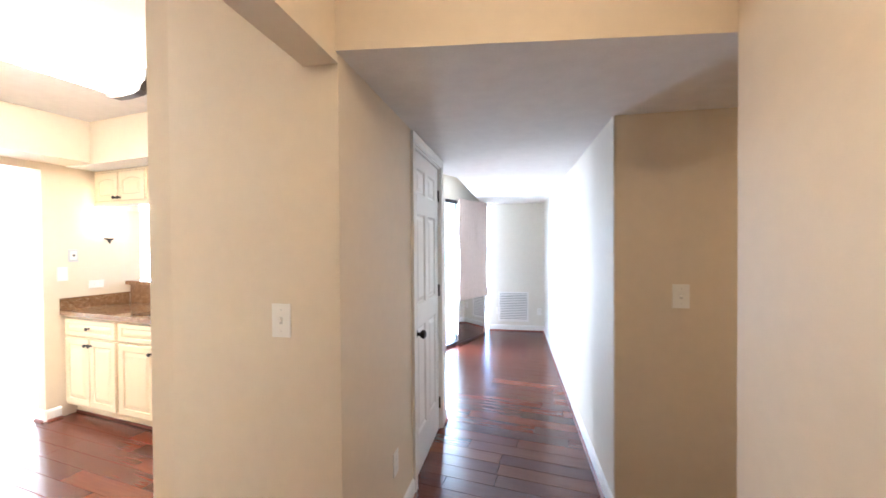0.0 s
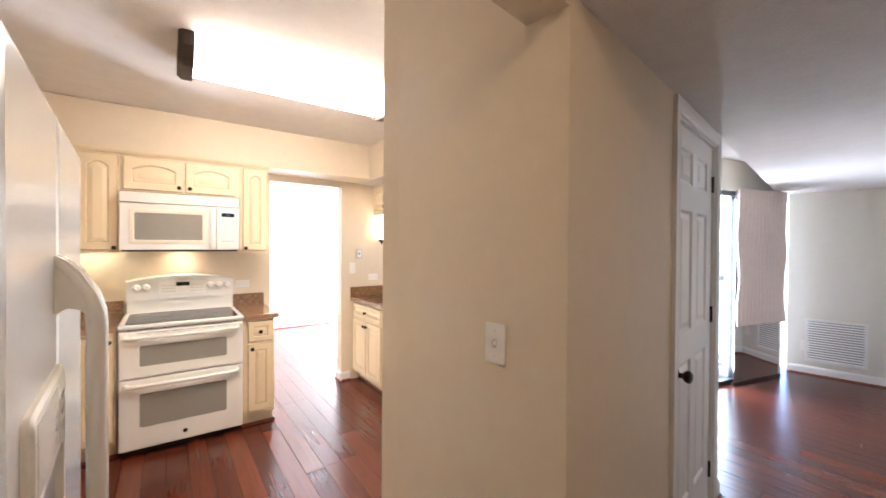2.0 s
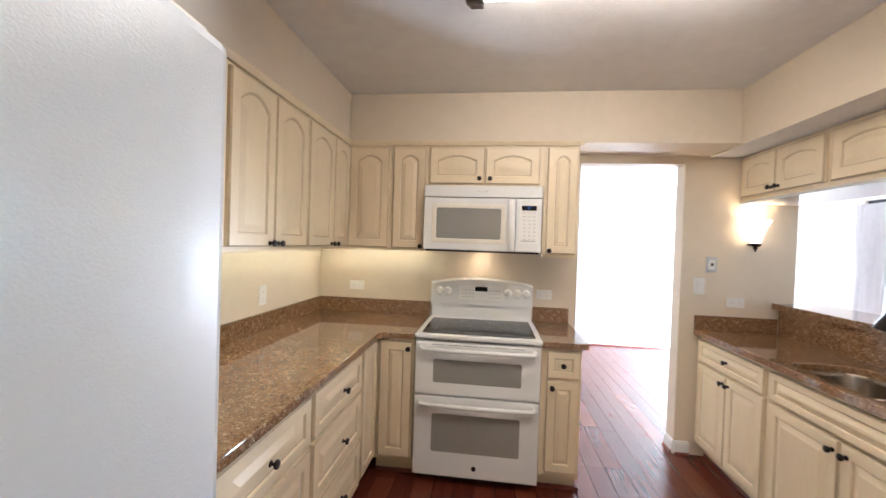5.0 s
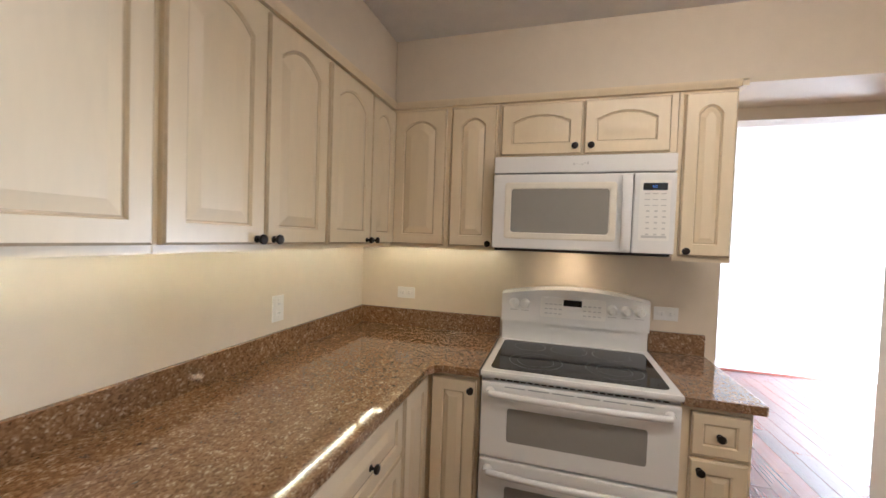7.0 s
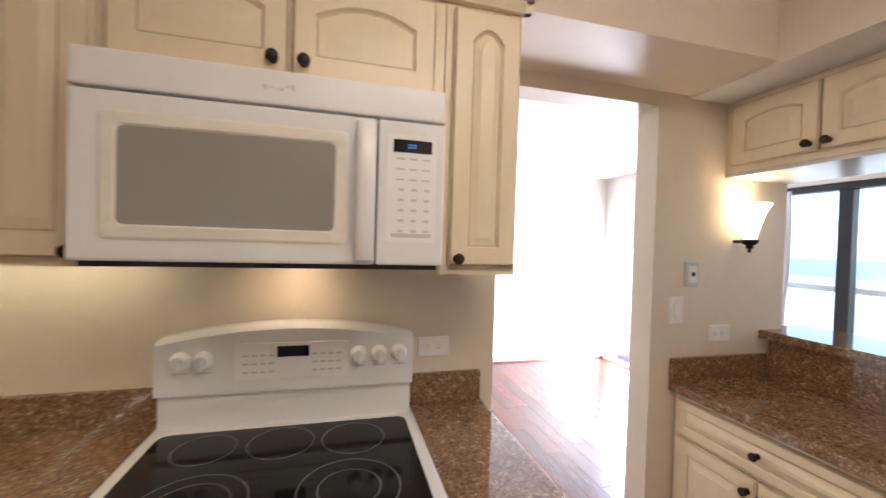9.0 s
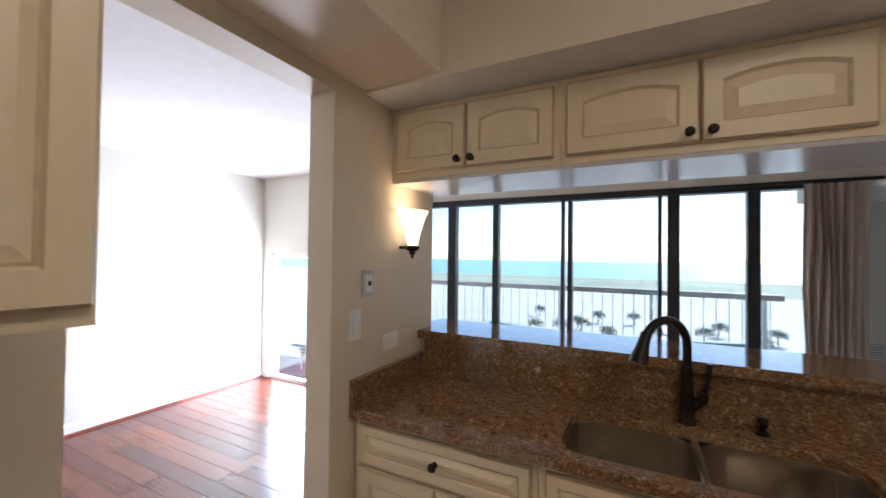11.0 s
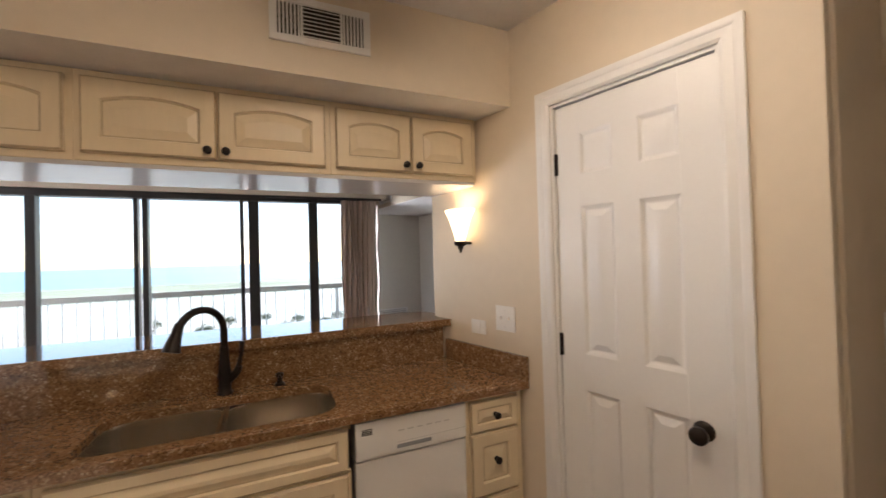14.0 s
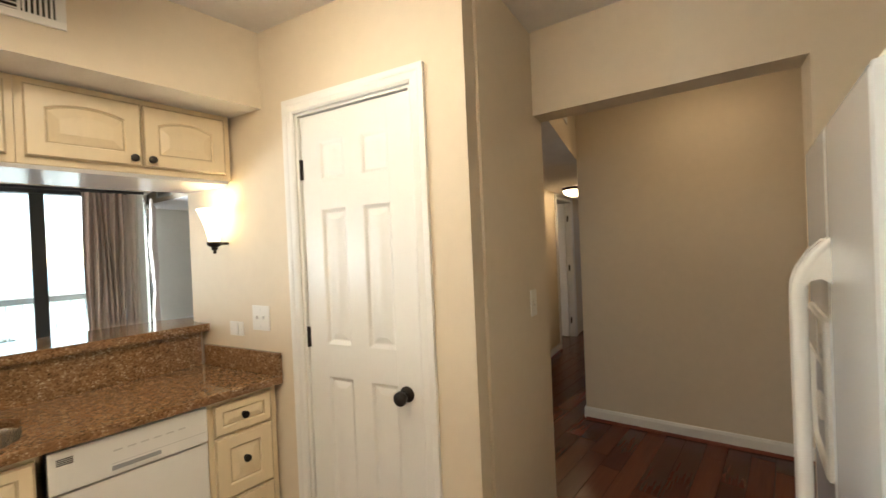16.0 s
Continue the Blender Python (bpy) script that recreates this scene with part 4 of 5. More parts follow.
def casing(m, x0, x1, zt, y, face, w=0.062):
    """Moulded door casing round an opening, on the wall face at y."""
    prof = [(0, 0), (0, 0.010), (0.010, 0.016), (0.036, 0.012), (0.046, 0.018), (w, 0.017), (w, 0)]
    b = bmesh.new()
    for sgn, xe in ((-1, x0), (1, x1)):
        loops(b, [[(xe + sgn * a, y + face * d, z + (a if k else 0)) for a, d in prof] for k, z in ((0, 0.0), (1, zt))])
    loops(b, [[(x + sg * a, y + face * d, zt + a) for a, d in prof] for x, sg in ((x0, -1), (x1, 1))])
    return b


def door(name, label, m, x0, x1, zt, depth, hinge_x, knob_x, face, leaf_y):
    root = thing(name, label, "door", m, kind="structure")
    part("casing", casing(m, x0, x1, zt, 0, face), TRIM, root)
    y0, y1 = (depth, -0.001) if face > 0 else (0.001, depth)
    b = bx(x0, y0, 0, x0 + 0.012, y1, zt)
    box(b, x1 - 0.012, y0, 0, x1, y1, zt)
    box(b, x0 + 0.012, y0, zt - 0.012, x1 - 0.012, y1, zt)
    part("jamb", b, TRIM, root)
    w = x1 - x0 - 0.03
    leaf = part("leaf", six_panel(w, zt - 0.024), TRIM, root, "", Matrix.Translation(((x0 + x1) / 2, leaf_y, 0.008)))
    cx = (x0 + x1) / 2
    fy = 0.036 if face > 0 else 0.0
    b = bmesh.new()
    lathe(b, [(0.031, 0.0), (0.031, face * 0.004), (0.026, face * 0.009), (0.012, face * 0.013), (0.011, face * 0.028), (0.02, face * 0.034), (0.0275, face * 0.046), (0.0265, face * 0.058), (0.015, face * 0.066)], (knob_x - cx, fy, 0.895), "y", 20)
    part("knob", b, BRONZE, leaf, "dark bronze door knob")
    for z in (0.2, 1.085, 1.82):
        b = bmesh.new()
        lathe(b, [(0.0065, -0.045), (0.0065, 0.045)], (hinge_x - cx, fy + face * 0.005, z), "z", 10)
        box(b, hinge_x - cx - 0.012, fy - 0.001 if face > 0 else fy - 0.0025, z - 0.044, hinge_x - cx + 0.012, fy + 0.0025 if face > 0 else fy + 0.001, z + 0.044)
        part("hinge", b, BRONZE, leaf, "dark bronze hinge")
    return root


# pantry door: local x along the skewed wall, facing the kitchen
PM = PANTRY @ R90
door("door_1", "closed white six-panel pantry door with bronze knob", PM, 0.22, 0.815, 2.075, -0.098, 0.803, 0.30, 1, -0.05)
# closet door in the hall: the wall's local +x face looks east
CM = HALL @ Matrix.Translation((HU, 0, 0)) @ R90
door("door_2", "closed white six-panel closet door with bronze knob", CM, 0.93, 1.69, 2.05, 0.098, 1.678, 1.0, -1, 0.014)


def open_frame(name, label, m, x0, x1, zt, faces, t):
    root = thing(name, label, "door", m, kind="structure")
    for y, f in faces:
        part("casing", casing(m, x0, x1, zt, y, f), TRIM, root)
    b = bx(x0, 0.001, 0, x0 + 0.012, t, zt)
    box(b, x1 - 0.012, 0.001, 0, x1, t, zt)
    box(b, x0 + 0.012, 0.001, zt - 0.012, x1 - 0.012, t, zt)
    part("jamb", b, TRIM, root)
    return root


root = open_frame("door_3", "white cased doorway off the corridor, door standing open", HALL @ Matrix.Translation((0, 0.88, 0)), 3.3, 4.06, 2.05, [(0, -1)], 0.119)
part("leaf", six_panel(0.72, 2.02), TRIM, root, "", Matrix.Translation((4.03, 0.44, 0.008)) @ R90)
for z in (0.25, 1.05, 1.8):
    part("hinge", bx(4.035, 0.04, z - 0.045, 4.05, 0.06, z + 0.045), BRONZE, root, "dark bronze hinge")
open_frame("door_4", "white cased doorway at the end of the corridor", HALL @ Matrix.Translation((5.2, 0, 0)) @ R90, 0.15, 0.85, 2.05, [(0, 1)], -0.098)


# ---- wall plates ----
def plate(name, label, m, w, h, kind="toggle"):
    """Plate on a wall: local x along the wall, z up, facing +y, centred."""
    cat = "outlet" if kind == "outlet" else "switch"
    root = thing(name, label, cat, m)
    part("plate", bx(-w / 2, 0, -h / 2, w / 2, 0.006, h / 2, bevel=0.002), PLASTIC, root)
    if kind == "toggle":
        part("slot", bx(-0.006, 0.0055, -0.013, 0.006, 0.0068, 0.013), PRINT, root)
        part("toggle", bx(-0.0042, 0.006, -0.004, 0.0042, 0.017, 0.010, bevel=0.001), PLASTIC, root)
    elif kind == "double":
        for x in (-0.023, 0.023):
            part("toggle", bx(x - 0.0042, 0.006, -0.004, x + 0.0042, 0.017, 0.010, bevel=0.001), PLASTIC, root)
    elif kind == "rocker":
        part("rocker", bx(-0.016, 0.006, -0.032, 0.016, 0.0095, 0.032, bevel=0.001), PLASTIC, root)
    else:
        r = w > h
        for s in (-0.02, 0.02):
            f = part("socket", bx((s if r else 0) - 0.014, 0.0058, (0 if r else s) - 0.0125, (s if r else 0) + 0.014, 0.0078, (0 if r else s) + 0.0125, bevel=0.001), PLASTIC, root)
            for q in (-0.005, 0.005):
                c = (s, 0.0, 0.0) if r else (0.0, 0.0, s)
                part("slit", bx(c[0] - (0.004 if r else 0.001) + (0 if r else q), 0.0076, c[2] + (q if r else 0) - (0.001 if r else 0.004), c[0] + (0.004 if r else 0.001) + (0 if r else q), 0.0082, c[2] + (q if r else 0) + (0.001 if r else 0.004)), GREYPL, f)
    for s in (-0.038, 0.038):
        part("screw", bx((s if w > h else 0) - 0.002, 0.006, (0 if w > h else s) - 0.002, (s if w > h else 0) + 0.002, 0.0068, (0 if w > h else s) + 0.002), PRINT, root)
    return root


def on_west(y, z):
    return Matrix.Translation((0, y, z)) @ RM90


plate("outlet", "white outlet plate on the backsplash wall", on_west(0.31, 1.112), 0.115, 0.07, "outlet")
plate("outlet", "white outlet plate beside the range", on_west(1.765, 1.105), 0.115, 0.07, "outlet")
plate("outlet", "white upright outlet plate above the corner worktop", Matrix.Translation((0.795, 0, 1.117)), 0.072, 0.118, "outlet")
plate("light_switch", "white rocker switch plate by the doorway", on_west(2.846, 1.22), 0.072, 0.118, "rocker")
plate("outlet", "white outlet plate above the sink upstand", on_west(3.09, 1.113), 0.115, 0.07, "outlet")
SK = PANTRY @ R90
plate("outlet", "white outlet plate on the pantry wall", SK @ Matrix.Translation((1.27, 0, 1.105)), 0.1, 0.07, "rocker")
plate("light_switch", "white double switch plate on the pantry wall", SK @ Matrix.Translation((1.09, 0, 1.165)), 0.116, 0.118, "double")
plate("light_switch", "white toggle switch plate on the pantry end wall", HALL @ Matrix.Translation((-0.198, -0.032, 1.183)) @ R180, 0.074, 0.122, "toggle")
plate("light_switch", "white toggle switch plate on the corridor wall", HALL @ Matrix.Translation((1.45, 0.88, 1.18)) @ R180, 0.08, 0.122, "toggle")
plate("outlet", "white outlet plate low on the hall wall", HALL @ Matrix.Translation((HU, 0.55, 0.36)) @ RM90, 0.072, 0.118, "outlet")
plate("outlet", "white outlet plate low on the end wall", HALL @ Matrix.Translation((0.95, END_V, 0.33)) @ R180, 0.072, 0.118, "outlet")
plate("outlet", "white outlet plate beside the air grille", HALL @ Matrix.Translation((0.28, END_V, 0.33)) @ R180, 0.072, 0.118, "outlet")

th = thing("wall_control", "small grey wall control with a dark button", "control", on_west(2.92, 1.376))
part("plate", bx(-0.034, 0, -0.054, 0.034, 0.008, 0.054, bevel=0.003), mat("pale_grey_plastic", (0.5, 0.53, 0.56), 0.4), th)
part("face", bx(-0.022, 0.008, -0.036, 0.022, 0.014, 0.036, bevel=0.003), PLASTIC, th)
part("button", bx(-0.009, 0.014, -0.008, 0.009, 0.018, 0.01, bevel=0.001), BLACK, th)


# ---- lamps ----
def sconce(m, label):
    root = thing("wall_sconce", label, "sconce", m, "pair of sconces")
    flat = Matrix.Diagonal((1, 0.66, 1, 1))
    b = bmesh.new()
    lathe(b, [(0.028, 0.0), (0.036, 0.03), (0.05, 0.075), (0.07, 0.125), (0.094, 0.165), (0.088, 0.165), (0.064, 0.124), (0.044, 0.075), (0.03, 0.03), (0.02, 0.004)], (0, 0.098, 0), "z", 28, cap=False)
    part("shade", b, SCONCEGLASS, root, "lit frosted flared glass shade", flat)
    b = bmesh.new()
    lathe(b, [(0.004, -0.052), (0.008, -0.046), (0.005, -0.038), (0.016, -0.03), (0.012, -0.022), (0.03, -0.012), (0.034, -0.002), (0.03, 0.006)], (0, 0.065, 0), "z", 20)
    box(b, -0.014, 0.0, -0.01, 0.014, 0.06, 0.004, bevel=0.003)
    part("finial", b, BRONZE, root, "dark bronze cup and finial")
    b = bmesh.new()
    lathe(b, [(0.012, 0.02), (0.022, 0.05), (0.024, 0.075), (0.012, 0.1), (0.004, 0.104)], (0, 0.065, 0), "z", 14)
    part("bulb", b, BULB, root, "lit bulb")
    return root


BULB = mat("lit_bulb", (0.9, 0.85, 0.75), 0.4, emit=(1.0, 0.74, 0.42), strength=14.0)
sconce(on_west(3.165, 1.53), "lit flared glass sconce on the doorway side wall")
sconce(SK @ Matrix.Translation((1.32, 0, 1.53)), "lit flared glass sconce on the pantry wall")

lamp = thing("ceiling_light", "long lit fluorescent ceiling light with dark wooden ends", "ceiling light", Matrix.Translation((1.615, 1.23, CEIL_Z)))
b = bmesh.new()
prof = [(0.19 * math.cos(a), -0.018 - 0.105 * math.sin(a) ** 0.7) for a in [math.pi * i / 14 for i in range(15)]]
prof = [(0.19, 0.0)] + prof + [(-0.19, 0.0)]
loops(b, [[(x, y, z) for x, z in prof] for y in (0.065, 1.165)])
part("diffuser", b, DIFFUSER, lamp, "lit white wraparound diffuser")
for y0, y1 in ((0.0, 0.067), (1.163, 1.23)):
    b = bmesh.new()
    pr = [(0.2, 0.0), (0.21, -0.03), (0.2, -0.07), (0.165, -0.09), (0.15, -0.12), (0.1, -0.135), (0, -0.14)]
    pr = pr + [(-x, z) for x, z in pr[-2::-1]]
    loops(b, [[(x * s, y, z * s) for x, z in pr] for y, s in (((y0, 0.9), (y0 + 0.02, 1.0), (y1, 1.0)) if y0 == 0 else ((y0, 1.0), (y1 - 0.02, 1.0), (y1, 0.9)))])
    part("end_cap", b, DARKWOOD, lamp, "weathered dark wooden end cap")


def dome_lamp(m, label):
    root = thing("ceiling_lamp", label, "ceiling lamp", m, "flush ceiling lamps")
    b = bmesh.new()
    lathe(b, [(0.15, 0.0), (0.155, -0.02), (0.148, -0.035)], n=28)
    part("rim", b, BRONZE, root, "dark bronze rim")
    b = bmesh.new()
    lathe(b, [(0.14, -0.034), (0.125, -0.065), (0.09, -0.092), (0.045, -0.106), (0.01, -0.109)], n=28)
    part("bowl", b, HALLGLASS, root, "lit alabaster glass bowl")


dome_lamp(HALL @ Matrix.Translation((3.0, 0.55, HALL_Z)), "lit dome ceiling lamp with bronze rim in the corridor")
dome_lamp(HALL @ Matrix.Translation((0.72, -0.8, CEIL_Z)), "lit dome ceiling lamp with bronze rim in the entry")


# ---- air grilles ----
DUCTSHADE = mat("shaded_duct", (0.38, 0.38, 0.37), 0.6)

def grille(m, w, h, name, label, vertical_sides=False, n=10, dark=True):
    """Local x along the wall, facing +y, centred."""
    root = thing(name, label, "vent", m)
    f = 0.026
    b = bx(-w / 2, 0, -h / 2, w / 2, 0.01, -h / 2 + f, bevel=0.003)
    box(b, -w / 2, 0, h / 2 - f, w / 2, 0.01, h / 2, bevel=0.003)
    box(b, -w / 2, 0, -h / 2 + f, -w / 2 + f, 0.0098, h / 2 - f)
    box(b, w / 2 - f, 0, -h / 2 + f, w / 2, 0.0098, h / 2 - f)
    part("frame", b, TRIM, root)
    # No duct behind: its shade is put into this sheet's colour.
    part("backing", bx(-w / 2 + f, 0.0005, -h / 2 + f, w / 2 - f, 0.0015, h / 2 - f), SHADE if dark else DUCTSHADE, root, "flat sheet with the duct's shade in its colour")
    iw = w - 2 * f
    spans = [(-iw / 2, iw / 2)]
    if vertical_sides:
        c = iw * 0.23
        for s in (-1, 1):
            part("divider", bx(s * c - 0.004, 0.001, -h / 2 + f, s * c + 0.004, 0.0095, h / 2 - f), TRIM, root)
            for i in range(6):
                x = s * (c + 0.01 + (iw / 2 - c - 0.012) * i / 5.5)
                part("slat", bx(x - 0.003, 0.0012, -h / 2 + f, x + 0.003, 0.0085, h / 2 - f), TRIM, root)
        spans = [(-c + 0.004, c - 0.004)]
    for x0, x1 in spans:
        for i in range(n):
            z = -h / 2 + f + (h - 2 * f) * (i + 0.5) / n
            b = bmesh.new()
            t = (h - 2 * f) / n
            loops(b, [[(x, 0.001, z - 0.05 * t), (x, 0.0085, z - 0.4 * t), (x, 0.0095, z - 0.25 * t), (x, 0.002, z + 0.12 * t)] for x in (x0, x1)])
            part("slat", b, TRIM, root)
    return root


grille(Matrix.Translation((1.52, 2.885, 2.335)) @ R180, 0.36, 0.17, "supply_vent", "white louvred supply vent high on the soffit", True, 8)
grille(HALL @ Matrix.Translation((0.53, END_V, 0.40)) @ R180, 0.5, 0.5, "return_grille", "white louvred return air grille low on the wall", False, 16, False)
grille(HALL @ Matrix.Translation((HU, 4.35, 2.25)) @ R90, 0.4, 0.17, "supply_vent", "white louvred vent on the living room soffit", False, 7, False)
grille(HALL @ Matrix.Translation((0.62, 0.0215, 2.36)) @ Matrix.Rotation(radians(187), 4, "Z"), 0.36, 0.17, "supply_vent", "white louvred vent above the low hall ceiling", False, 7, False)

# ---- window wall ----
win = thing("window_1", "wide dark-framed sliding glass doors to the balcony", "window", kind="structure")
WH = 2.0
b = bx(-1.16, WIN_Y + 0.02, WH - 0.05, 2.15, WIN_Y + 0.12, WH)
box(b, -1.16, WIN_Y + 0.02, 0.0, 2.15, WIN_Y + 0.12, 0.05)
part("window_frame", b, FRAMEBLK, win)
bars = [(-1.14, 0.04), (-0.577, 0.083), (-0.15, 0.055), (0.425, 0.028), (0.481, 0.037), (1.117, 0.028), (1.203, 0.078), (1.666, 0.074), (2.12, 0.06)]
for x, w in bars:
    part("mullion", bx(x - w / 2, WIN_Y + 0.03, 0.05, x + w / 2, WIN_Y + 0.10, WH - 0.05, bevel=0.003), TRIM if x < -1 else FRAMEBLK, win)
for (xa, wa), (xb, wb) in zip(bars, bars[1:]):
    if xb - xa > 0.3:
        g = part("pane", bx(xa + wa / 2, WIN_Y + 0.062, 0.05, xb - wb / 2, WIN_Y + 0.068, WH - 0.05), GLASS, win)
        g.visible_shadow = False


def drape(name, label, x0, x1, y, z0, z1, folds, amp, material):
    b = bmesh.new()
    n = folds * 8
    rows = []
    for k in range(7):
        z = z0 + (z1 - z0) * k / 6
        row = []
        for i in range(n + 1):
            u = i / n
            a = amp * (0.6 + 0.4 * k / 6 if k < 6 else 0.5)
            row.append((x0 + (x1 - x0) * u + 0.01 * math.sin(9 * u + k), y + a * math.sin(2 * math.pi * folds * u) + 0.012 * math.sin(5 * u + 2 * k), z))
        back = [(x, yy + 0.004, zz) for x, yy, zz in row[::-1]]
        rows.append(row + back)
    loops(b, rows)
    return single(name, b, material, label, "curtain")


drape("curtain", "taupe pleated drape gathered beside the sliding doors", 1.885, 2.10, 4.78, 0.03, 1.96, 6, 0.022, CURTAIN)
drape("curtain", "pale sheer drape edge beside the taupe drape", 2.105, 2.175, 4.80, 0.03, 1.96, 2, 0.012, SHEER)
o = drape("curtain", "pale pinkish drape hung before a mirrored panel, hem above floor", 0.0, 0.85, 0.0, 0.64, 2.1, 13, 0.022, PINKDRAPE)
o.matrix_basis = RET @ Matrix.Translation((0.76, -0.055, 0))
mp = thing("mirror_panel", "mirrored sliding panel with a dark bottom track", "mirror", RET)
part("mirror", bx(0.78, -0.012, 0.03, 1.6, -0.002, 2.08, bevel=0.002), MIRROR, mp)
part("track", bx(0.76, -0.022, 0.0, 1.62, -0.0005, 0.03), FRAMEBLK, mp, "dark metal bottom track")
part("stile", bx(1.6, -0.018, 0.03, 1.62, -0.001, 2.08, bevel=0.002), TRIM, mp, "white edge stile")
drape("curtain", "white sheer drape gathered at the end of sliding doors", -1.15, -0.86, 4.80, 0.03, 1.96, 7, 0.02, WHITESHEER)
b = bmesh.new()
tube(b, [(1.3, 4.79, 1.975), (2.24, 4.79, 1.975)], 0.011, 8)
box(b, 2.1, 4.782, 1.967, 2.12, WIN_Y, 1.983)
single("curtain_rod", b, FRAMEBLK, "thin dark curtain rod above the drapes", "rod")

# Added window: an opening for the dining room's daylight lamp.
win_added = thing("window_3", "low white-framed window added to light the dining room", "window", kind="structure")
b = bx(-2.99, WIN_Y + 0.02, 0, -2.95, WIN_Y + 0.08, 1.5)
box(b, -1.99, WIN_Y + 0.02, 0, -1.95, WIN_Y + 0.08, 1.5)
box(b, -2.95, WIN_Y + 0.02, 1.46, -1.99, WIN_Y + 0.08, 1.5)
box(b, -2.95, WIN_Y + 0.02, 0, -1.99, WIN_Y + 0.08, 0.04)
part("window_frame", b, TRIM, win_added)
g = part("pane", bx(-2.95, WIN_Y + 0.045, 0.04, -1.99, WIN_Y + 0.05, 1.46), GLASS, win_added)
g.visible_shadow = False
win2 = thing("window_2", "narrow dark-framed glass door beside the long drape", "window", RET, kind="structure")
b = bx(0.48, 0.03, 0.0, 0.52, 0.09, 2.08)
box(b, 0.86, 0.03, 0.0, 0.9, 0.09, 2.08)
box(b, 0.52, 0.03, 2.03, 0.86, 0.09, 2.08)
box(b, 0.52, 0.03, 0.0, 0.86, 0.09, 0.05)
part("window_frame", b, FRAMEBLK, win2)
g = part("pane", bx(0.52, 0.055, 0.05, 0.86, 0.06, 2.03), GLASS, win2)
g.visible_shadow = False

# ---- balcony and distance ----
setting("balcony_floor", bx(-4, WIN_Y + 0.15, -0.2, 2.2, 6.7, -0.03), CONCRETE, "pale concrete balcony floor")
setting("balcony_ceiling", bx(-4, WIN_Y + 0.15, 2.36, 2.2, 6.3, 2.39), CONCRETE, "pale concrete balcony ceiling")
rail = thing("balcony_railing", "pale metal balcony railing with upright bars", "railing")
RAILM = mat("white_painted_metal", (0.86, 0.86, 0.85), 0.45)
RAILTOP = mat("weathered_grey_rail", (0.42, 0.39, 0.36), 0.6, bump=0.2, scale=60, vary=0.15)
part("top_rail", bx(-3.9, 6.56, 1.08, 2.25, 6.64, 1.14, bevel=0.006), RAILTOP, rail, "weathered grey handrail")
part("bottom_rail", bx(-3.9, 6.58, 0.06, 2.25, 6.62, 0.1), RAILM, rail)
for i in range(7):
    part("post", bx(-3.9 + 1.0 * i - 0.02, 6.58, -0.03, -3.9 + 1.0 * i + 0.02, 6.62, 1.08), RAILM, rail)
bal = finish(bx(-0.005, -0.005, 0.1, 0.005, 0.005, 1.08), "baluster", RAILM)
for i in range(55):
    o = new("baluster", bal)
    o.parent, o.location = rail, (-3.85 + 0.111 * i, 6.60, 0)


def sling_chair(m):
    root = thing("patio_chair", "blue sling patio chair on a white frame", "chair", m, "chairs on the balcony")
    part("seat", bx(-0.26, -0.25, 0.38, 0.26, 0.25, 0.40, bevel=0.008), BLUE, root)
    part("backrest", bx(-0.26, -0.012, 0.0, 0.26, 0.012, 0.44, bevel=0.008), BLUE, root, "", Matrix.Translation((0, 0.26, 0.40)) @ Matrix.Rotation(radians(-18), 4, "X"))
    for x in (-0.28, 0.28):
        b = bmesh.new()
        tube(b, [(x, -0.27, 0.0), (x, -0.25, 0.6), (x, 0.22, 0.62)], 0.012, 8)
        part("arm", b, TRIM, root)
        b = bmesh.new()
        tube(b, [(x, 0.3, 0.0), (x, 0.24, 0.4)], 0.012, 8)
        part("leg", b, TRIM, root)


BLUE = mat("pale_blue_sling_cloth", (0.42, 0.66, 0.82), 0.8)
sling_chair(pose(-0.1, 5.95, -0.03, 0, 0, 160))
sling_chair(pose(1.45, 6.0, -0.03, 0, 0, 200))

setting("ground", bx(-1500, 9.5, -22.2, 1500, 2400, -22), mat("pale_sand_and_grass", (0.58, 0.58, 0.50), 0.9, scale=0.06, vary=0.3), "flat pale sand and grass far below")
setting("water", bx(-1500, 480, -21.99, 1500, 2400, -21.9), mat("teal_water", (0.10, 0.34, 0.40), 0.3, scale=0.2), "teal tidal water in the distance")
setting("marsh", bx(-260, 300, -22, 420, 470, -21.97), mat("grey_green_marsh", (0.30, 0.34, 0.22), 0.9, scale=0.08, vary=0.35), "flat grey-green marsh beside the water")


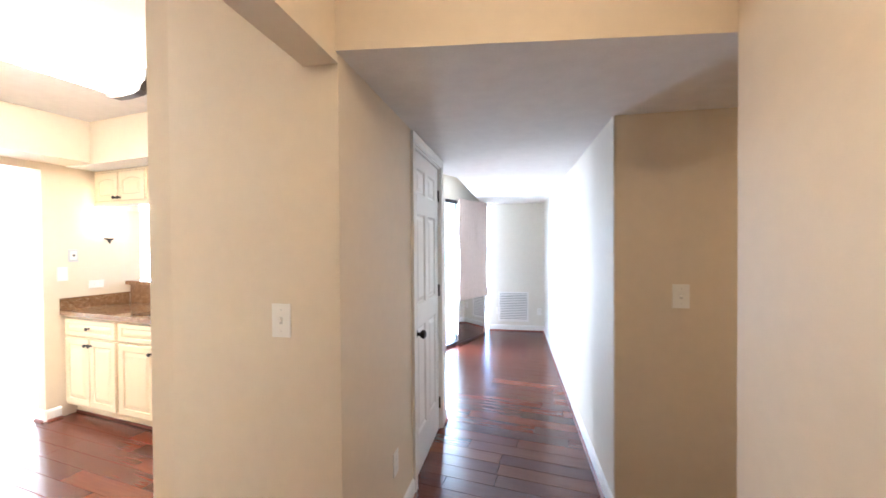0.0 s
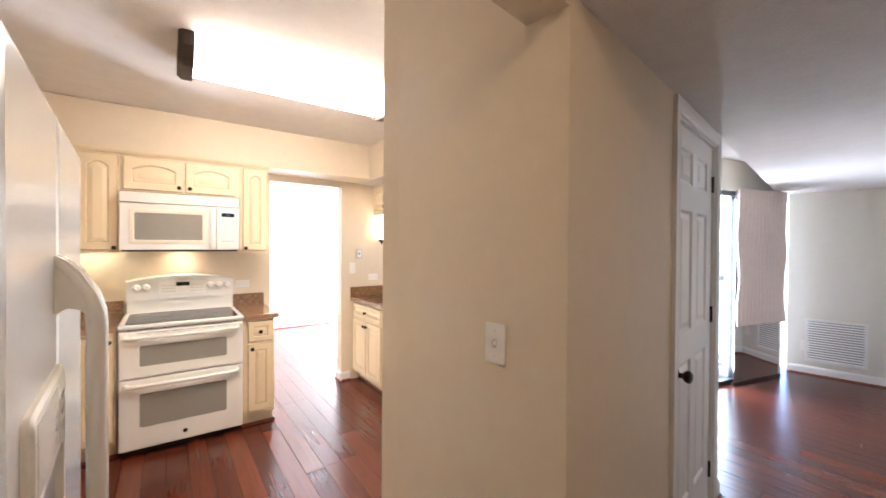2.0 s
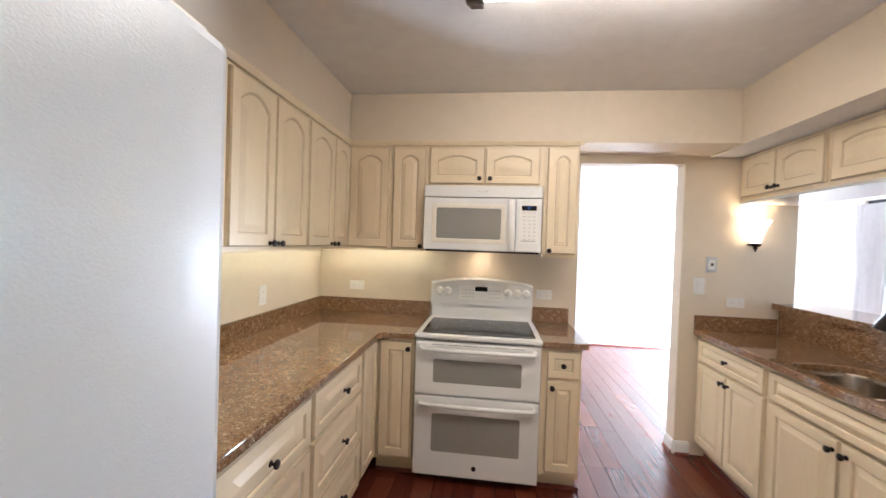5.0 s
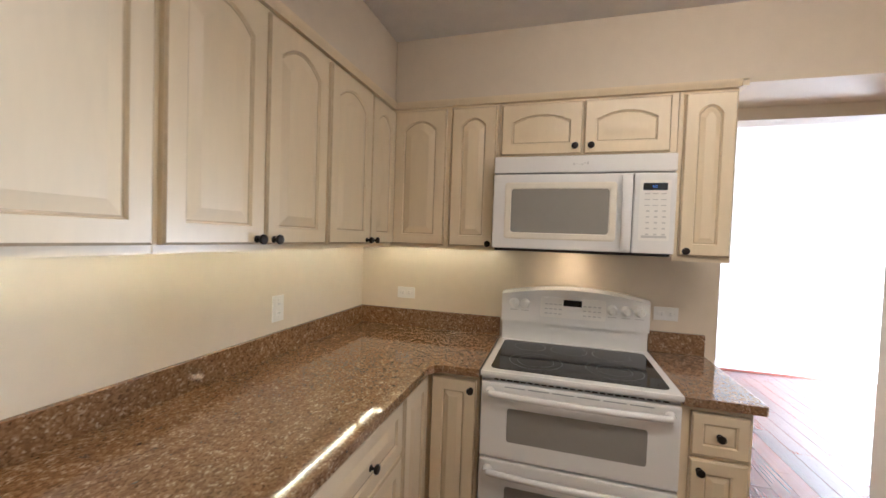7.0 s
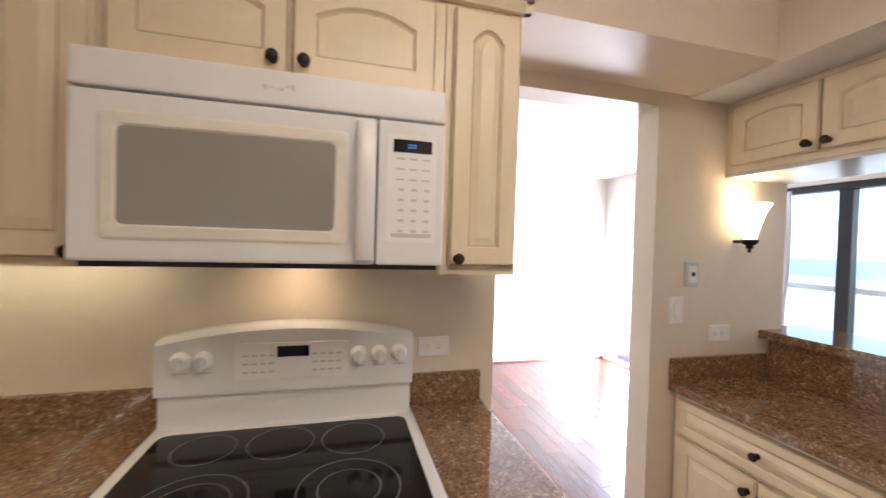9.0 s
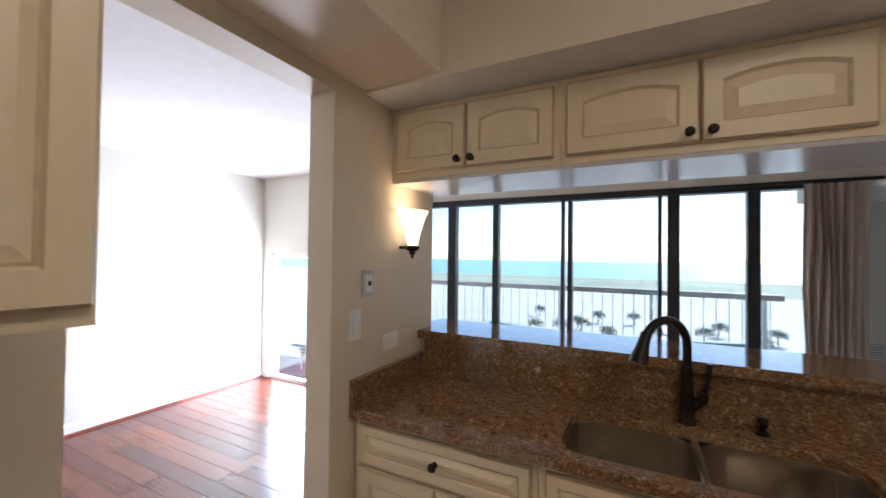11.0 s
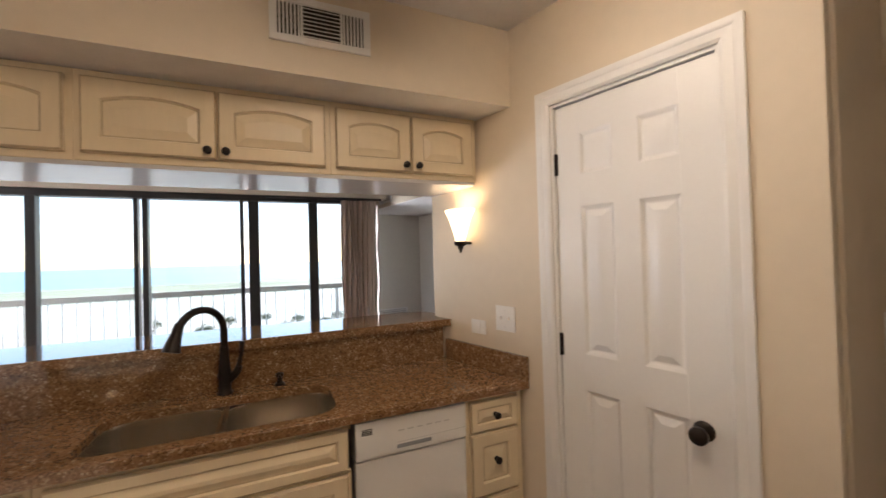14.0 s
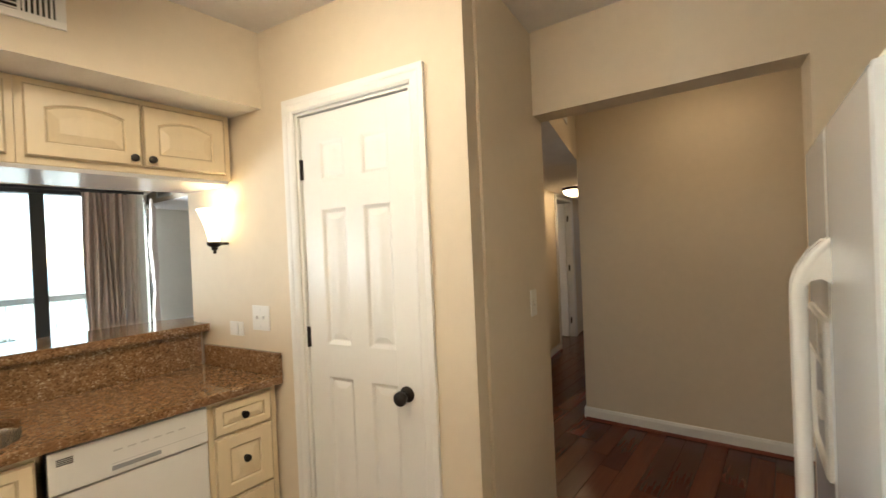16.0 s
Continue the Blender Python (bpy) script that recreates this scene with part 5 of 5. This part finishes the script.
def shore_tree(m, seed):
    """Low shore tree far below: leaning trunk with limbs and a loose crown of leaf clumps."""
    r = random.Random(seed)
    root = thing("shore_tree", "small dark green tree on pale sand far below", "tree", m, "trees along the shore")
    b = bmesh.new()
    tube(b, [(0, 0, 0), (0.2, 0.1, 1.4), (0.5, 0.2, 2.8)], [0.22, 0.16, 0.1], 8)
    for k in range(5):
        a = 1.26 * k + r.random()
        tube(b, [(0.3, 0.15, 1.8), (0.4 + 0.9 * math.cos(a), 0.2 + 0.9 * math.sin(a), 2.8), (0.4 + 1.7 * math.cos(a), 0.2 + 1.7 * math.sin(a), 3.3)], [0.08, 0.06, 0.03], 6)
    part("trunk", b, DARKWOOD, root)
    b = bmesh.new()
    for k in range(420):
        a, q, h = r.uniform(0, 2 * math.pi), 2.4 * r.random() ** 0.6, r.gauss(3.4, 0.55)
        c = Vector((0.4 + q * math.cos(a), 0.2 + q * math.sin(a), h - 0.12 * q * q))
        u = Vector((r.gauss(0, 1), r.gauss(0, 1), r.gauss(0, 0.6))).normalized() * r.uniform(0.18, 0.4)
        w = u.cross(Vector((r.gauss(0, 1), r.gauss(0, 1), r.gauss(0, 1)))).normalized() * 0.13
        b.faces.new([b.verts.new(c + p) for p in (-u, w, u, -w)])
    part("crown", b, LEAF, root, "loose dark green leaves")
    return root


LEAF = mat("dark_green_leaves", (0.07, 0.10, 0.05), 0.7, scale=3, vary=0.35)
rt = random.Random(8)
first = shore_tree(pose(-16, 132, -22), 1)
for k in range(13):
    copy_thing(first, pose(-34 + 5.6 * k + rt.uniform(-1.5, 1.5), 118 + rt.uniform(0, 40), -22, 0, 0, rt.uniform(0, 360)))

# ---- floor planks, running along x ----
floor = bpy.data.objects["floor"]
rr = random.Random(4)
PW = 0.122
plank_meshes = {}
rest = bmesh.new()
count = 0


def plank(bm, x0, y0, x1, y1):
    e = 0.0014
    lo, hi = -0.014, 0.0
    loops(bm, [[(x0, y0, lo), (x1, y0, lo), (x1, y1, lo), (x0, y1, lo)], [(x0, y0, hi - e), (x1, y0, hi - e), (x1, y1, hi - e), (x0, y1, hi - e)],
               [(x0 + e, y0 + e, hi), (x1 - e, y0 + e, hi), (x1 - e, y1 - e, hi), (x0 + e, y1 - e, hi)]], cap0=False)


y = -1.5
while y < 7.3:
    x = -3.2 - rr.random()
    while x < 10.5:
        ln = rr.choice((0.6, 0.75, 0.9, 1.05, 1.2, 1.4))
        x1 = x + ln
        far = x1 > 5.0
        if not (far and (y < 0.9 or y > 5.6)):
            near = 0.0 < x1 and x < 4.9 and 0.3 < y < 4.6
            if near and count < 300:
                key = ln
                if key not in plank_meshes:
                    bm = bmesh.new()
                    plank(bm, 0.0006, 0.0006, ln - 0.0006, PW - 0.0006)
                    plank_meshes[key] = finish(bm, "plank", WOOD, smooth=0)
                o = new("plank", plank_meshes[key])
                o.parent, o.location = floor, (x, y, 0)
                count += 1
            else:
                plank(rest, x + 0.0006, y + 0.0006, x1 - 0.0006, y + PW - 0.0006)
        x = x1
    y += PW
me = bpy.data.meshes.new("floor_planks")
bmesh.ops.recalc_face_normals(rest, faces=rest.faces)
rest.to_mesh(me)
rest.free()
me.materials.append(WOOD)
o = new("floor_planks", me)
o.parent = floor
o["kind"] = "stuff"
